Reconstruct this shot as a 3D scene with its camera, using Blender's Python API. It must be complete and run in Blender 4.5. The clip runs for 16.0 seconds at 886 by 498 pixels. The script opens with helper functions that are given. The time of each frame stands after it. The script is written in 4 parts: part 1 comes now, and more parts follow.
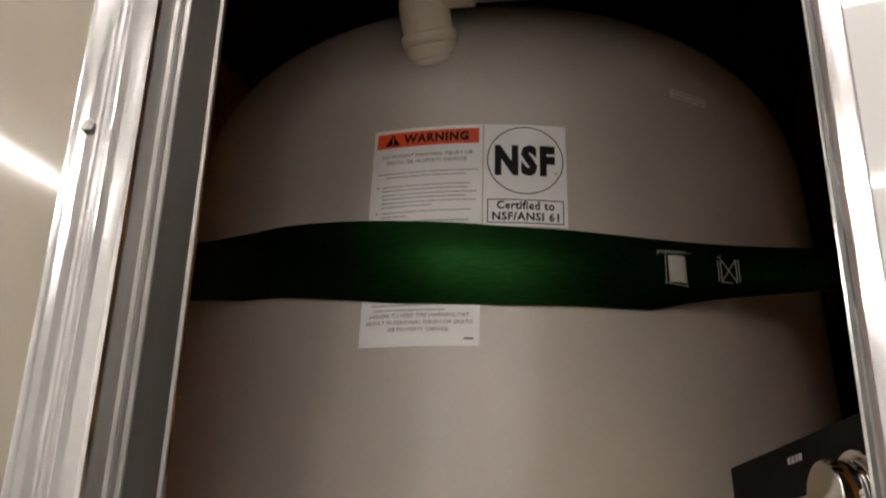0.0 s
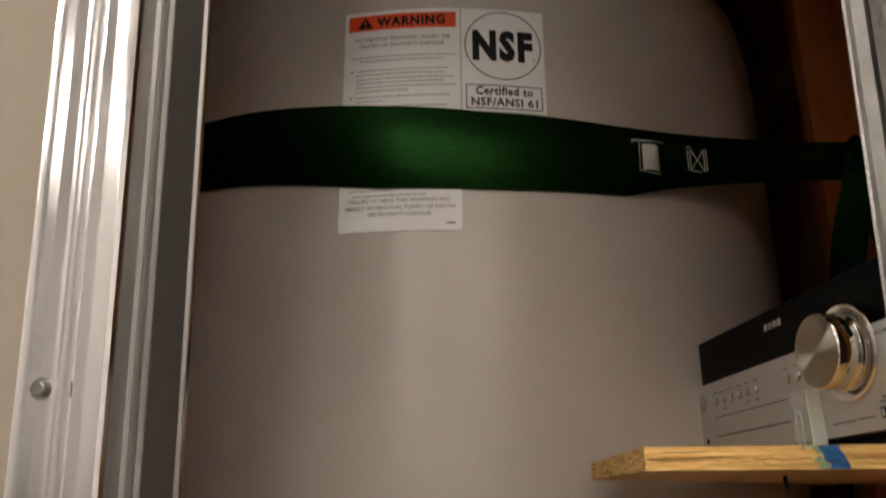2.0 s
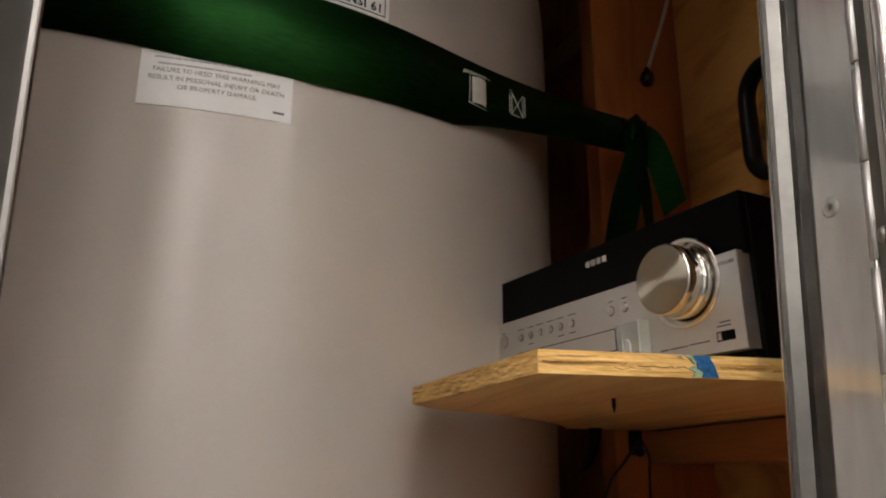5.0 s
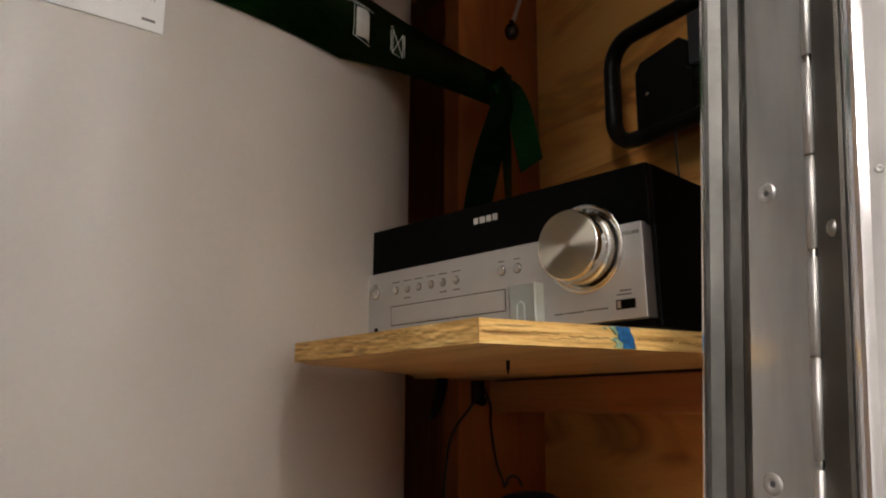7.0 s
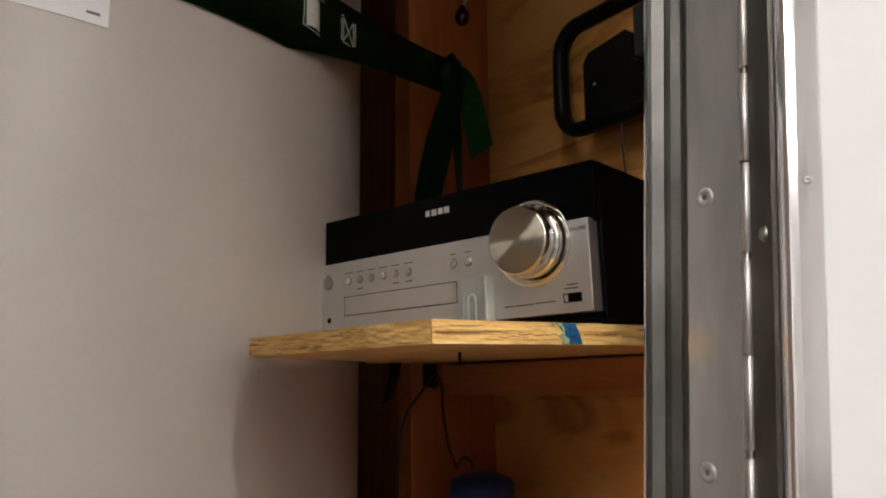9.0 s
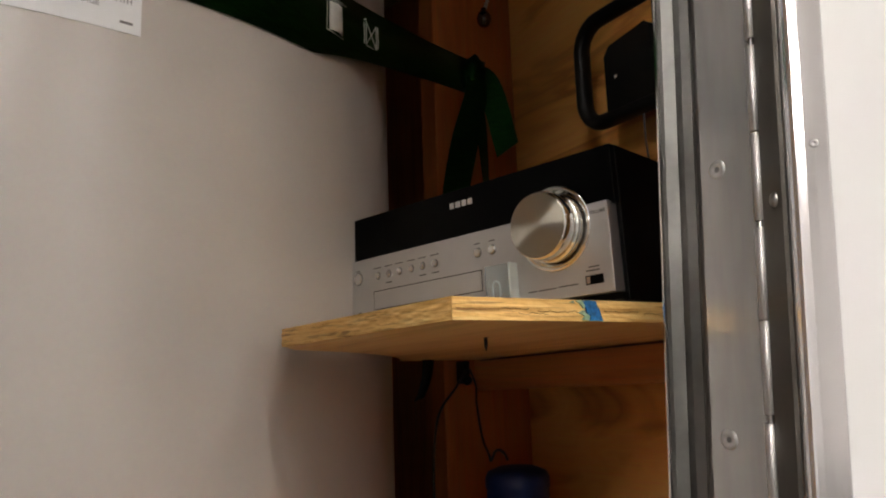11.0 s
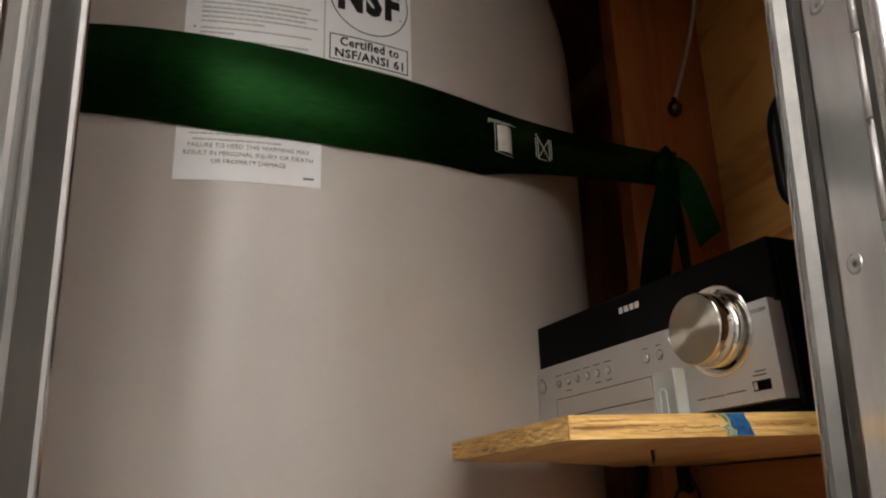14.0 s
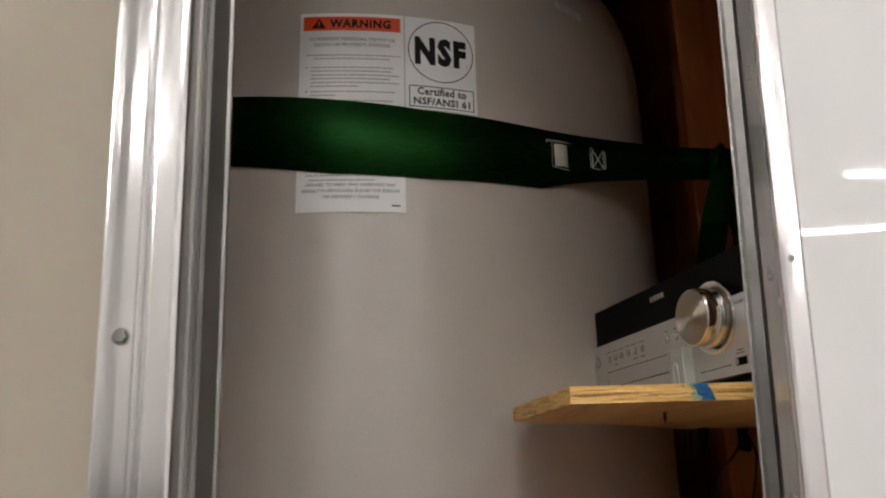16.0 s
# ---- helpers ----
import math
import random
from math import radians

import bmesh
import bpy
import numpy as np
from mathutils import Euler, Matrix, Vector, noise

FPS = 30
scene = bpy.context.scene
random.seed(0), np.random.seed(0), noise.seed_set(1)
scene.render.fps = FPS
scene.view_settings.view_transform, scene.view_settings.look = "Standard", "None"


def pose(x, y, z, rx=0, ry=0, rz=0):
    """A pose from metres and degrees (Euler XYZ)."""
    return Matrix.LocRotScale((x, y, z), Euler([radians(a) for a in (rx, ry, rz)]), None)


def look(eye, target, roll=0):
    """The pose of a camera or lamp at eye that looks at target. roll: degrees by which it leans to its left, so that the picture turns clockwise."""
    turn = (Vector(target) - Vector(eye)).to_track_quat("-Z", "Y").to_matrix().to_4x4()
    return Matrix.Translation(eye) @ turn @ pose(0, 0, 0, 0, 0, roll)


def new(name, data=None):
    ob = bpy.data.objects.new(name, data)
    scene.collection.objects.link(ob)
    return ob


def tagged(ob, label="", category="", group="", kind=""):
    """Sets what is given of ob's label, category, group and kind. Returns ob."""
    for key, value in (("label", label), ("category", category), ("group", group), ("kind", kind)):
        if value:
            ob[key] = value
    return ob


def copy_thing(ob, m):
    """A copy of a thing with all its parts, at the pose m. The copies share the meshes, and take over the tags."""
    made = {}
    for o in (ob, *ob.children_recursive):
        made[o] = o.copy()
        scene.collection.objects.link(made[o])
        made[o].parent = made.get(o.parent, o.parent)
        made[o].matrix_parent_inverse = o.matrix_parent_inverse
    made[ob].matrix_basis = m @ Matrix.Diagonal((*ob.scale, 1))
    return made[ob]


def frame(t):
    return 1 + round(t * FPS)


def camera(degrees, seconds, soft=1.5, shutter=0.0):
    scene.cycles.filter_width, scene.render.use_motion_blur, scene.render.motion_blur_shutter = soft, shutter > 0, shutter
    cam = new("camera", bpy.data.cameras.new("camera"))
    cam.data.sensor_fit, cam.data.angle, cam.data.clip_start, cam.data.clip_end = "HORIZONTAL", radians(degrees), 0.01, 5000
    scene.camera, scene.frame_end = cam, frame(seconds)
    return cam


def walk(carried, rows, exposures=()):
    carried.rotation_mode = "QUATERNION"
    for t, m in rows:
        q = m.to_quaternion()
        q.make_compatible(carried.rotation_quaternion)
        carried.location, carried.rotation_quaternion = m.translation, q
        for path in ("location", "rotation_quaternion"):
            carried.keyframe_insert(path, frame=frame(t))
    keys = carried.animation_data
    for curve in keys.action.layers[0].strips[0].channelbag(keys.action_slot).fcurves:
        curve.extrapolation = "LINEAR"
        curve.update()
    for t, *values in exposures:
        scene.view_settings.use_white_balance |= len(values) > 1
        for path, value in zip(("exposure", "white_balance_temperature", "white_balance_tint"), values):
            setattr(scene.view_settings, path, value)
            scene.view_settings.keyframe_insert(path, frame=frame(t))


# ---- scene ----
cam = camera(61.5, 16.0, soft=2.0, shutter=0.4)
PATH = [
    (0, (-0.032, 0.129, 1.351), (-0.576, 1.894, 2.119), 2.2),
    (0.5, (-0.019, 0.103, 1.358), (-0.578, 1.844, 2.169), 2.4),
    (1, (-0.039, 0.1, 1.34), (-0.564, 1.862, 2.127), 2.0),
    (1.5, (-0.075, 0.12, 1.33), (-0.51, 1.943, 2.029), 0.8),
    (2, (-0.101, 0.136, 1.31), (-0.427, 2.015, 1.911), -0.3),
    (2.5, (-0.153, 0.165, 1.297), (-0.385, 2.086, 1.802), -0.8),
    (3, (-0.187, 0.169, 1.293), (-0.294, 2.105, 1.785), -0.7),
    (3.5, (-0.205, 0.16, 1.284), (-0.09, 2.091, 1.793), -0.3),
    (4, (-0.175, 0.175, 1.264), (0.011, 2.083, 1.833), -0.1),
    (6.5, (-0.276, 0.259, 1.291), (0.685, 1.959, 1.725), 0.5),
    (7, (-0.272, 0.271, 1.292), (0.73, 1.96, 1.669), 0.3),
    (7.5, (-0.271, 0.274, 1.286), (0.757, 1.956, 1.624), -0.4),
    (8, (-0.277, 0.264, 1.298), (0.784, 1.926, 1.631), -0.4),
    (8.5, (-0.28, 0.261, 1.307), (0.841, 1.889, 1.61), -0.6),
    (11, (-0.277, 0.247, 1.286), (0.756, 1.925, 1.626), -2.0),
    (11.5, (-0.253, 0.225, 1.281), (0.612, 1.993, 1.639), -1.7),
    (12, (-0.233, 0.226, 1.295), (0.465, 2.059, 1.684), -1.1),
    (12.5, (-0.228, 0.244, 1.278), (0.272, 2.134, 1.699), -0.6),
    (13, (-0.224, 0.214, 1.307), (0.196, 2.101, 1.817), -0.6),
    (13.5, (-0.212, 0.201, 1.308), (0.175, 2.084, 1.861), -1.1),
    (14, (-0.204, 0.195, 1.297), (0.152, 2.071, 1.894), -1.8),
    (14.5, (-0.169, 0.13, 1.308), (0.105, 2.004, 1.952), -2.0),
    (15, (-0.143, 0.082, 1.299), (0.009, 1.976, 1.925), -1.0),
    (15.5, (-0.128, 0.044, 1.281), (-0.108, 1.962, 1.849), -0.5),
    (16, (-0.155, 0.021, 1.283), (-0.158, 1.95, 1.814), -1.5),
]
STOPS = [(0, -0.12, 6850, 12), (1, -0.17, 6900, 13), (2, -0.22, 7300, 14), (2.5, -0.16, 7250, 14), (3.5, 0.12, 6700, 12), (4, 0.14, 6750, 13), (6.5, 0.16, 6800, 12), (8.5, 0.22, 6600, 12), (11, 0.22, 6700, 12), (12, 0.2, 6750, 13), (12.5, 0.42, 6300, 11), (13.25, 0.48, 6350, 12), (14, 0.15, 6650, 12), (14.5, -0.03, 6450, 11), (15.25, -0.12, 6400, 10), (16, -0.14, 6500, 11)]
walk(cam, [(t, look(eye, target, roll)) for t, eye, target, roll in PATH], STOPS)

# ---- world and light ----
world = bpy.data.worlds.new("world")
scene.world = world
world.use_nodes = True
world.node_tree.nodes["Background"].inputs["Color"].default_value = (0.75, 0.8, 0.9, 1)
world.node_tree.nodes["Background"].inputs["Strength"].default_value = 0.02
TUBE_POWER = 83.0


# ---- materials ----
def nodes_of(name):
    m = bpy.data.materials.new(name)
    m.use_nodes = True
    t = m.node_tree
    return m, t, t.nodes["Principled BSDF"]


def link(t, a, b):
    t.links.new(a, b)


def noise_node(t, coord, scale, detail=4, rough=0.6, stretch=(1, 1, 1), distortion=0.0):
    mp = t.nodes.new("ShaderNodeMapping")
    mp.inputs["Scale"].default_value = stretch
    link(t, coord, mp.inputs["Vector"])
    n = t.nodes.new("ShaderNodeTexNoise")
    n.inputs["Scale"].default_value = scale
    n.inputs["Detail"].default_value = detail
    n.inputs["Roughness"].default_value = rough
    n.inputs["Distortion"].default_value = distortion
    link(t, mp.outputs["Vector"], n.inputs["Vector"])
    return n


def ramp(t, fac, stops):
    r = t.nodes.new("ShaderNodeValToRGB")
    e = r.color_ramp.elements
    e[0].position, e[0].color = stops[0][0], (*stops[0][1], 1)
    e[1].position, e[1].color = stops[-1][0], (*stops[-1][1], 1)
    for p, c in stops[1:-1]:
        k = e.new(p)
        k.color = (*c, 1)
    link(t, fac, r.inputs["Fac"])
    return r


def mix_color(t, fac, a, b, mode="MIX"):
    m = t.nodes.new("ShaderNodeMix")
    m.data_type, m.blend_type = "RGBA", mode
    for sock, v in ((0, fac), (6, a), (7, b)):
        if hasattr(v, "links"):
            link(t, v, m.inputs[sock])
        else:
            m.inputs[sock].default_value = v if sock == 0 else (*v, 1)
    return m.outputs[2]


def bump(t, b, height, strength, distance=0.001):
    n = t.nodes.new("ShaderNodeBump")
    n.inputs["Strength"].default_value = strength
    n.inputs["Distance"].default_value = distance
    link(t, height, n.inputs["Height"])
    link(t, n.outputs["Normal"], b.inputs["Normal"])


def coords(t):
    return t.nodes.new("ShaderNodeTexCoord").outputs["Object"]


def plain(name, color, rough=0.5, metal=0.0, vary=0.12, scale=30.0, grain=0.15, coat=0.0, stretch=(1, 1, 1), fine=400.0, spec=0.5, spread=0.08):
    """Colour with soft stains, finer mottling and a fine relief."""
    m, t, b = nodes_of(name)
    c = coords(t)
    big = noise_node(t, c, scale, 3, 0.6, stretch)
    small = noise_node(t, c, fine, 3, 0.6, stretch)
    dark = tuple(v * (1 - vary) for v in color)
    light = tuple(min(1, v * (1 + vary)) for v in color)
    col = ramp(t, big.outputs["Fac"], [(0.3, dark), (0.7, light)]).outputs["Color"]
    link(t, mix_color(t, 0.06, col, small.outputs["Color"], "OVERLAY"), b.inputs["Base Color"])
    rr = t.nodes.new("ShaderNodeMapRange")
    rr.inputs["To Min"].default_value, rr.inputs["To Max"].default_value = max(0.02, rough - spread), min(1, rough + spread)
    link(t, big.outputs["Fac"], rr.inputs["Value"])
    link(t, rr.outputs["Result"], b.inputs["Roughness"])
    b.inputs["Metallic"].default_value = metal
    b.inputs["Coat Weight"].default_value = coat
    b.inputs["Specular IOR Level"].default_value = spec
    if grain:
        bump(t, b, small.outputs["Fac"], grain, 0.0005)
    return m


def wood(name, dark, mid, light, axis, scale=1.0, rough=0.62, swirl=1.2):
    """Wood with rings drawn out along an axis, darker streaks and pores."""
    m, t, b = nodes_of(name)
    c = coords(t)
    s = [22 * scale] * 3
    s["xyz".index(axis)] = 2.2 * scale
    rings = noise_node(t, c, 1.0, 3, 0.5, s, swirl)
    wave = t.nodes.new("ShaderNodeMath")
    wave.operation = "MULTIPLY"
    wave.inputs[1].default_value = 7.0
    link(t, rings.outputs["Fac"], wave.inputs[0])
    tri = t.nodes.new("ShaderNodeMath")
    tri.operation = "PINGPONG"
    tri.inputs[1].default_value = 1.0
    link(t, wave.outputs[0], tri.inputs[0])
    base = ramp(t, tri.outputs[0], [(0.0, light), (0.55, mid), (1.0, dark)]).outputs["Color"]
    blot = noise_node(t, c, 3.0 * scale, 2, 0.5)
    p = [350.0] * 3
    p["xyz".index(axis)] = 14.0
    pores = noise_node(t, c, 1.0, 2, 0.5, p)
    col = mix_color(t, blot.outputs["Fac"], base, mid)
    col = mix_color(t, 0.25, col, pores.outputs["Color"], "OVERLAY")
    link(t, col, b.inputs["Base Color"])
    b.inputs["Roughness"].default_value = rough
    bump(t, b, pores.outputs["Fac"], 0.35, 0.0006)
    return m


def rotary_ply(name):
    """Fir plywood peeled off the log: wide wavering bands, brown figure lines and the odd knot."""
    m, t, b = nodes_of(name)
    c = coords(t)
    flow = noise_node(t, c, 1.0, 3, 0.55, (7, 3.0, 11), 1.0)
    k = t.nodes.new("ShaderNodeMath")
    k.operation = "MULTIPLY"
    k.inputs[1].default_value = 5.5
    link(t, flow.outputs["Fac"], k.inputs[0])
    saw = t.nodes.new("ShaderNodeMath")
    saw.operation = "PINGPONG"
    saw.inputs[1].default_value = 1.0
    link(t, k.outputs[0], saw.inputs[0])
    band = ramp(t, saw.outputs[0], [(0.0, (0.893, 0.431, 0.110)), (0.40, (0.920, 0.484, 0.129)), (0.72, (0.80, 0.36, 0.082)), (1.0, (0.52, 0.20, 0.042))]).outputs["Color"]
    calm = noise_node(t, c, 5.0, 2, 0.5)
    mask = ramp(t, calm.outputs["Fac"], [(0.48, (0.0, 0.0, 0.0)), (0.72, (0.6, 0.6, 0.6))]).outputs["Color"]
    col = mix_color(t, mask, band, (0.920, 0.519, 0.147))
    cells = t.nodes.new("ShaderNodeTexVoronoi")
    cells.inputs["Scale"].default_value = 4.2
    link(t, c, cells.inputs["Vector"])
    knot = ramp(t, cells.outputs["Distance"], [(0.02, (0.8, 0.8, 0.8)), (0.07, (0.0, 0.0, 0.0))]).outputs["Color"]
    col = mix_color(t, knot, col, (0.323, 0.108, 0.025))
    pores = noise_node(t, c, 1.0, 2, 0.5, (300, 16, 300))
    link(t, mix_color(t, 0.2, col, pores.outputs["Color"], "OVERLAY"), b.inputs["Base Color"])
    b.inputs["Roughness"].default_value = 0.6
    bump(t, b, pores.outputs["Fac"], 0.3, 0.0005)
    return m


def sawn(name, axis):
    """A sawn plywood edge: pale torn fibres over brown core, drawn out along an axis."""
    m, t, b = nodes_of(name)
    c = coords(t)
    s = [200.0, 200.0, 380.0]
    s["xyz".index(axis)] = 16.0
    fibre = noise_node(t, c, 1.0, 4, 0.7, s, 0.8)
    s2 = [90.0, 90.0, 300.0]
    s2["xyz".index(axis)] = 14.0
    blot = noise_node(t, c, 1.0, 3, 0.6, s2, 1.5)
    light = ramp(t, fibre.outputs["Fac"], [(0.30, (0.56, 0.28, 0.07)), (0.5, (0.82, 0.50, 0.16)), (0.70, (0.92, 0.66, 0.27))]).outputs["Color"]
    dark = ramp(t, fibre.outputs["Fac"], [(0.3, (0.20, 0.085, 0.02)), (0.7, (0.52, 0.28, 0.09))]).outputs["Color"]
    fac = ramp(t, blot.outputs["Fac"], [(0.54, (0.0, 0.0, 0.0)), (0.68, (0.9, 0.9, 0.9))]).outputs["Color"]
    link(t, mix_color(t, fac, light, dark), b.inputs["Base Color"])
    b.inputs["Roughness"].default_value = 0.7
    bump(t, b, fibre.outputs["Fac"], 0.25, 0.0008)
    return m


def brushed(name, color, rough, axis="z", vary=0.1):
    """Extruded or brushed metal, scratched along an axis."""
    m, t, b = nodes_of(name)
    c = coords(t)
    s = [900.0] * 3
    s["xyz".index(axis)] = 6.0
    lines = noise_node(t, c, 1.0, 2, 0.6, s)
    blot = noise_node(t, c, 25.0, 4, 0.65)
    col = ramp(t, blot.outputs["Fac"], [(0.3, tuple(v * (1 - vary) for v in color)), (0.7, color)]).outputs["Color"]
    link(t, col, b.inputs["Base Color"])
    b.inputs["Metallic"].default_value = 1.0
    add = t.nodes.new("ShaderNodeMath")
    add.operation = "MULTIPLY_ADD"
    add.inputs[1].default_value = 0.16
    add.inputs[2].default_value = rough - 0.08
    link(t, blot.outputs["Fac"], add.inputs[0])
    link(t, add.outputs[0], b.inputs["Roughness"])
    s3 = [170.0] * 3
    s3["xyz".index(axis)] = 1.2
    die = noise_node(t, c, 1.0, 3, 0.65, s3)
    both = t.nodes.new("ShaderNodeMath")
    both.operation = "MULTIPLY_ADD"
    both.inputs[1].default_value = 0.6
    link(t, die.outputs["Fac"], both.inputs[0])
    link(t, lines.outputs["Fac"], both.inputs[2])
    bump(t, b, both.outputs[0], 0.16, 0.0003)
    return m


def glow(name, color, strength):
    m, t, b = nodes_of(name)
    b.inputs["Base Color"].default_value = (0.9, 0.9, 0.9, 1)
    b.inputs["Emission Color"].default_value = (*color, 1)
    b.inputs["Emission Strength"].default_value = strength
    return m


M_TANK = plain("tank_plastic", (0.52, 0.468, 0.424), 0.33, spec=0.85, spread=0.04, vary=0.05, scale=6, grain=0.12, fine=220)
tan = M_TANK.node_tree.nodes.new("ShaderNodeTangent")
tan.direction_type, tan.axis = "RADIAL", "Z"
tank_bsdf = M_TANK.node_tree.nodes["Principled BSDF"]
link(M_TANK.node_tree, tan.outputs["Tangent"], tank_bsdf.inputs["Tangent"])
tank_bsdf.inputs["Anisotropic"].default_value = 0.75
tank_bsdf.inputs["Anisotropic Rotation"].default_value = 0.25
M_SKIN = plain("painted_skin", (0.36, 0.315, 0.26), 0.095, vary=0.03, spread=0.015, scale=4, grain=0.02, fine=60)
M_DOOR = plain("door_skin", (0.70, 0.695, 0.695), 0.02, spread=0.01, vary=0.02, scale=5, grain=0.01, fine=25)
M_ALU = brushed("mill_aluminium", (0.86, 0.85, 0.855), 0.17, vary=0.06)
M_TRIM = plain("polished_trim", (0.84, 0.82, 0.83), 0.15, 0.85, 0.04, 30, 0.02, spread=0.04, fine=50)
M_ALU_DULL = brushed("weathered_aluminium", (0.40, 0.388, 0.375), 0.35, vary=0.3)
M_STRIP = plain("hinge_strip", (0.50, 0.49, 0.48), 0.13, 0.65, 0.16, 45, 0.05, stretch=(1, 1, 0.15), spread=0.05)
# aluminium of the hinge-side channel, with its shade in the base colour
M_SHADE_CHANNEL = brushed("shaded_channel", (0.19, 0.185, 0.175), 0.38, vary=0.35)
M_SHADE_LEAF = brushed("shaded_hinge_leaf", (0.14, 0.13, 0.115), 0.5, vary=0.4)
M_STEEL = plain("zinc_steel", (0.62, 0.62, 0.60), 0.3, 1.0, 0.15, 120, 0.1)
M_BOLT = plain("dull_zinc_bolt", (0.36, 0.36, 0.34), 0.22, 1.0, 0.2, 160, 0.1)
M_RUBBER = plain("seal_rubber", (0.05, 0.05, 0.05), 0.7, vary=0.2)
M_PLY = rotary_ply("plywood_wall_face")
M_STUD = wood("pine_stud", (0.334, 0.084, 0.018), (0.467, 0.139, 0.031), (0.507, 0.165, 0.041), "z", 0.6, 0.6, 0.6)
M_CLEAT = wood("pine_cleat", (0.362, 0.108, 0.023), (0.509, 0.180, 0.046), (0.576, 0.228, 0.063), "y", 1.0, 0.6, 0.6)
# near-black wood: the shade behind and above the tank is in the colour
M_SHADE_WOOD = wood("shade_board", (0.012, 0.007, 0.004), (0.020, 0.011, 0.006), (0.026, 0.014, 0.008), "z", 0.6, 0.8, 1.0)
M_BAY_SHADE = wood("shaded_bay_board", (0.323, 0.102, 0.029), (0.494, 0.173, 0.051), (0.570, 0.221, 0.072), "z", 0.7, 0.7, 1.0)
M_BRACE = wood("pale_brace", (0.44, 0.20, 0.07), (0.62, 0.33, 0.13), (0.70, 0.40, 0.17), "y", 1.0, 0.6, 0.6)
M_KNUCKLE = plain("hinge_knuckle", (0.50, 0.49, 0.48), 0.42, 0.85, 0.15, 60, 0.06, stretch=(1, 1, 0.2))
# greys of the latch-side channel: shaded aluminium, darkened in the colour
M_SHADE_WEB = plain("shaded_web", (0.115, 0.11, 0.103), 0.36, 0.5, 0.15, 30, 0.06, stretch=(1, 1, 0.08))
M_SHADE_FRAME_IN = plain("shaded_satin_channel", (0.37, 0.36, 0.345), 0.34, 0.55, 0.25, 45, 0.08, stretch=(1, 1, 0.08), spread=0.12)
M_PLYA = wood("shelf_veneer", (0.52, 0.27, 0.085), (0.72, 0.44, 0.16), (0.82, 0.56, 0.25), "y", 1.0, 0.5, 0.8)
M_PLYB = wood("shelf_core", (0.42, 0.20, 0.06), (0.64, 0.38, 0.13), (0.80, 0.54, 0.24), "x", 3.0, 0.6, 0.8)
M_PAPER = plain("label_vinyl", (0.88, 0.88, 0.88), 0.36, vary=0.03, scale=30, grain=0.05)
M_INK = plain("label_ink", (0.008, 0.008, 0.008), 0.5, grain=0, spec=0.15)
M_GREY_INK = plain("grey_ink", (0.13, 0.12, 0.12), 0.45, grain=0)
M_PRINT = plain("fascia_print", (0.12, 0.12, 0.12), 0.5, grain=0)
M_FINE_INK = plain("fine_print_ink", (0.46, 0.45, 0.45), 0.45, grain=0)
M_ORANGE = plain("warning_orange", (0.80, 0.075, 0.012), 0.3, vary=0.05, grain=0.03)
M_STICKER = plain("faded_sticker", (0.72, 0.70, 0.68), 0.5, vary=0.15, scale=200)
M_PVC = plain("pvc_pipe", (0.84, 0.78, 0.66), 0.3, vary=0.06, scale=15, grain=0.04)
M_PVC_PRINT = plain("pipe_print", (0.16, 0.155, 0.15), 0.5, grain=0)
M_BLACK = plain("black_cabinet", (0.002, 0.002, 0.002), 0.5, vary=0.2, grain=0.05, fine=900, spec=0.05)
M_GLOSSBLACK = plain("gloss_black", (0.002, 0.002, 0.002), 0.3, vary=0.1, grain=0, spec=0.05)
M_CHAINBALL = plain("dark_chrome", (0.10, 0.09, 0.08), 0.15, 1.0, 0.1, 60, 0)
M_SILVER = plain("silver_fascia", (0.66, 0.66, 0.66), 0.37, 0.82, 0.03, 40, 0.06, fine=900)
M_CHROME = plain("chrome", (0.82, 0.80, 0.76), 0.06, 1.0, 0.03, 20, 0)
M_BUTTON = plain("button_silver", (0.66, 0.66, 0.66), 0.25, 0.9, 0.05, 60, 0)
M_BLACKPLASTIC = plain("black_plastic", (0.005, 0.005, 0.005), 0.42, vary=0.2, grain=0.1, spec=0.2)
M_DARKGREY = plain("dark_grey_plastic", (0.035, 0.037, 0.042), 0.5, vary=0.2, grain=0.1)
M_WIRE = plain("cable_sheath", (0.014, 0.013, 0.012), 0.5, grain=0)
M_THREAD = plain("white_thread", (0.62, 0.66, 0.60), 0.7, vary=0.2, scale=500, grain=0.3)
M_TAG = plain("woven_tag", (0.66, 0.65, 0.60), 0.65, vary=0.08, scale=120, grain=0.3)
M_PAINT = plain("blue_paint", (0.006, 0.10, 0.27), 0.6, vary=0.5, scale=220, grain=0.3)
M_PAINT_THIN = plain("thin_blue_paint", (0.26, 0.36, 0.24), 0.55, vary=0.45, scale=260, grain=0.3)
M_JUG = plain("tan_plastic", (0.46, 0.29, 0.13), 0.45, vary=0.1)
M_BLUE = plain("blue_plastic", (0.004, 0.024, 0.13), 0.4, vary=0.15)
M_ROOM = plain("shop_wall", (0.76, 0.75, 0.74), 0.7, vary=0.06, scale=2)
M_CEIL = plain("shop_ceiling", (0.72, 0.71, 0.70), 0.8, vary=0.04, scale=2)
M_CONCRETE = plain("concrete", (0.18, 0.175, 0.165), 0.6, vary=0.2, scale=3, grain=0.4)
M_TUBE = glow("lit_tube", (1.0, 0.97, 0.93), TUBE_POWER)
M_HOUSING = plain("white_enamel", (0.8, 0.8, 0.8), 0.4, vary=0.03)

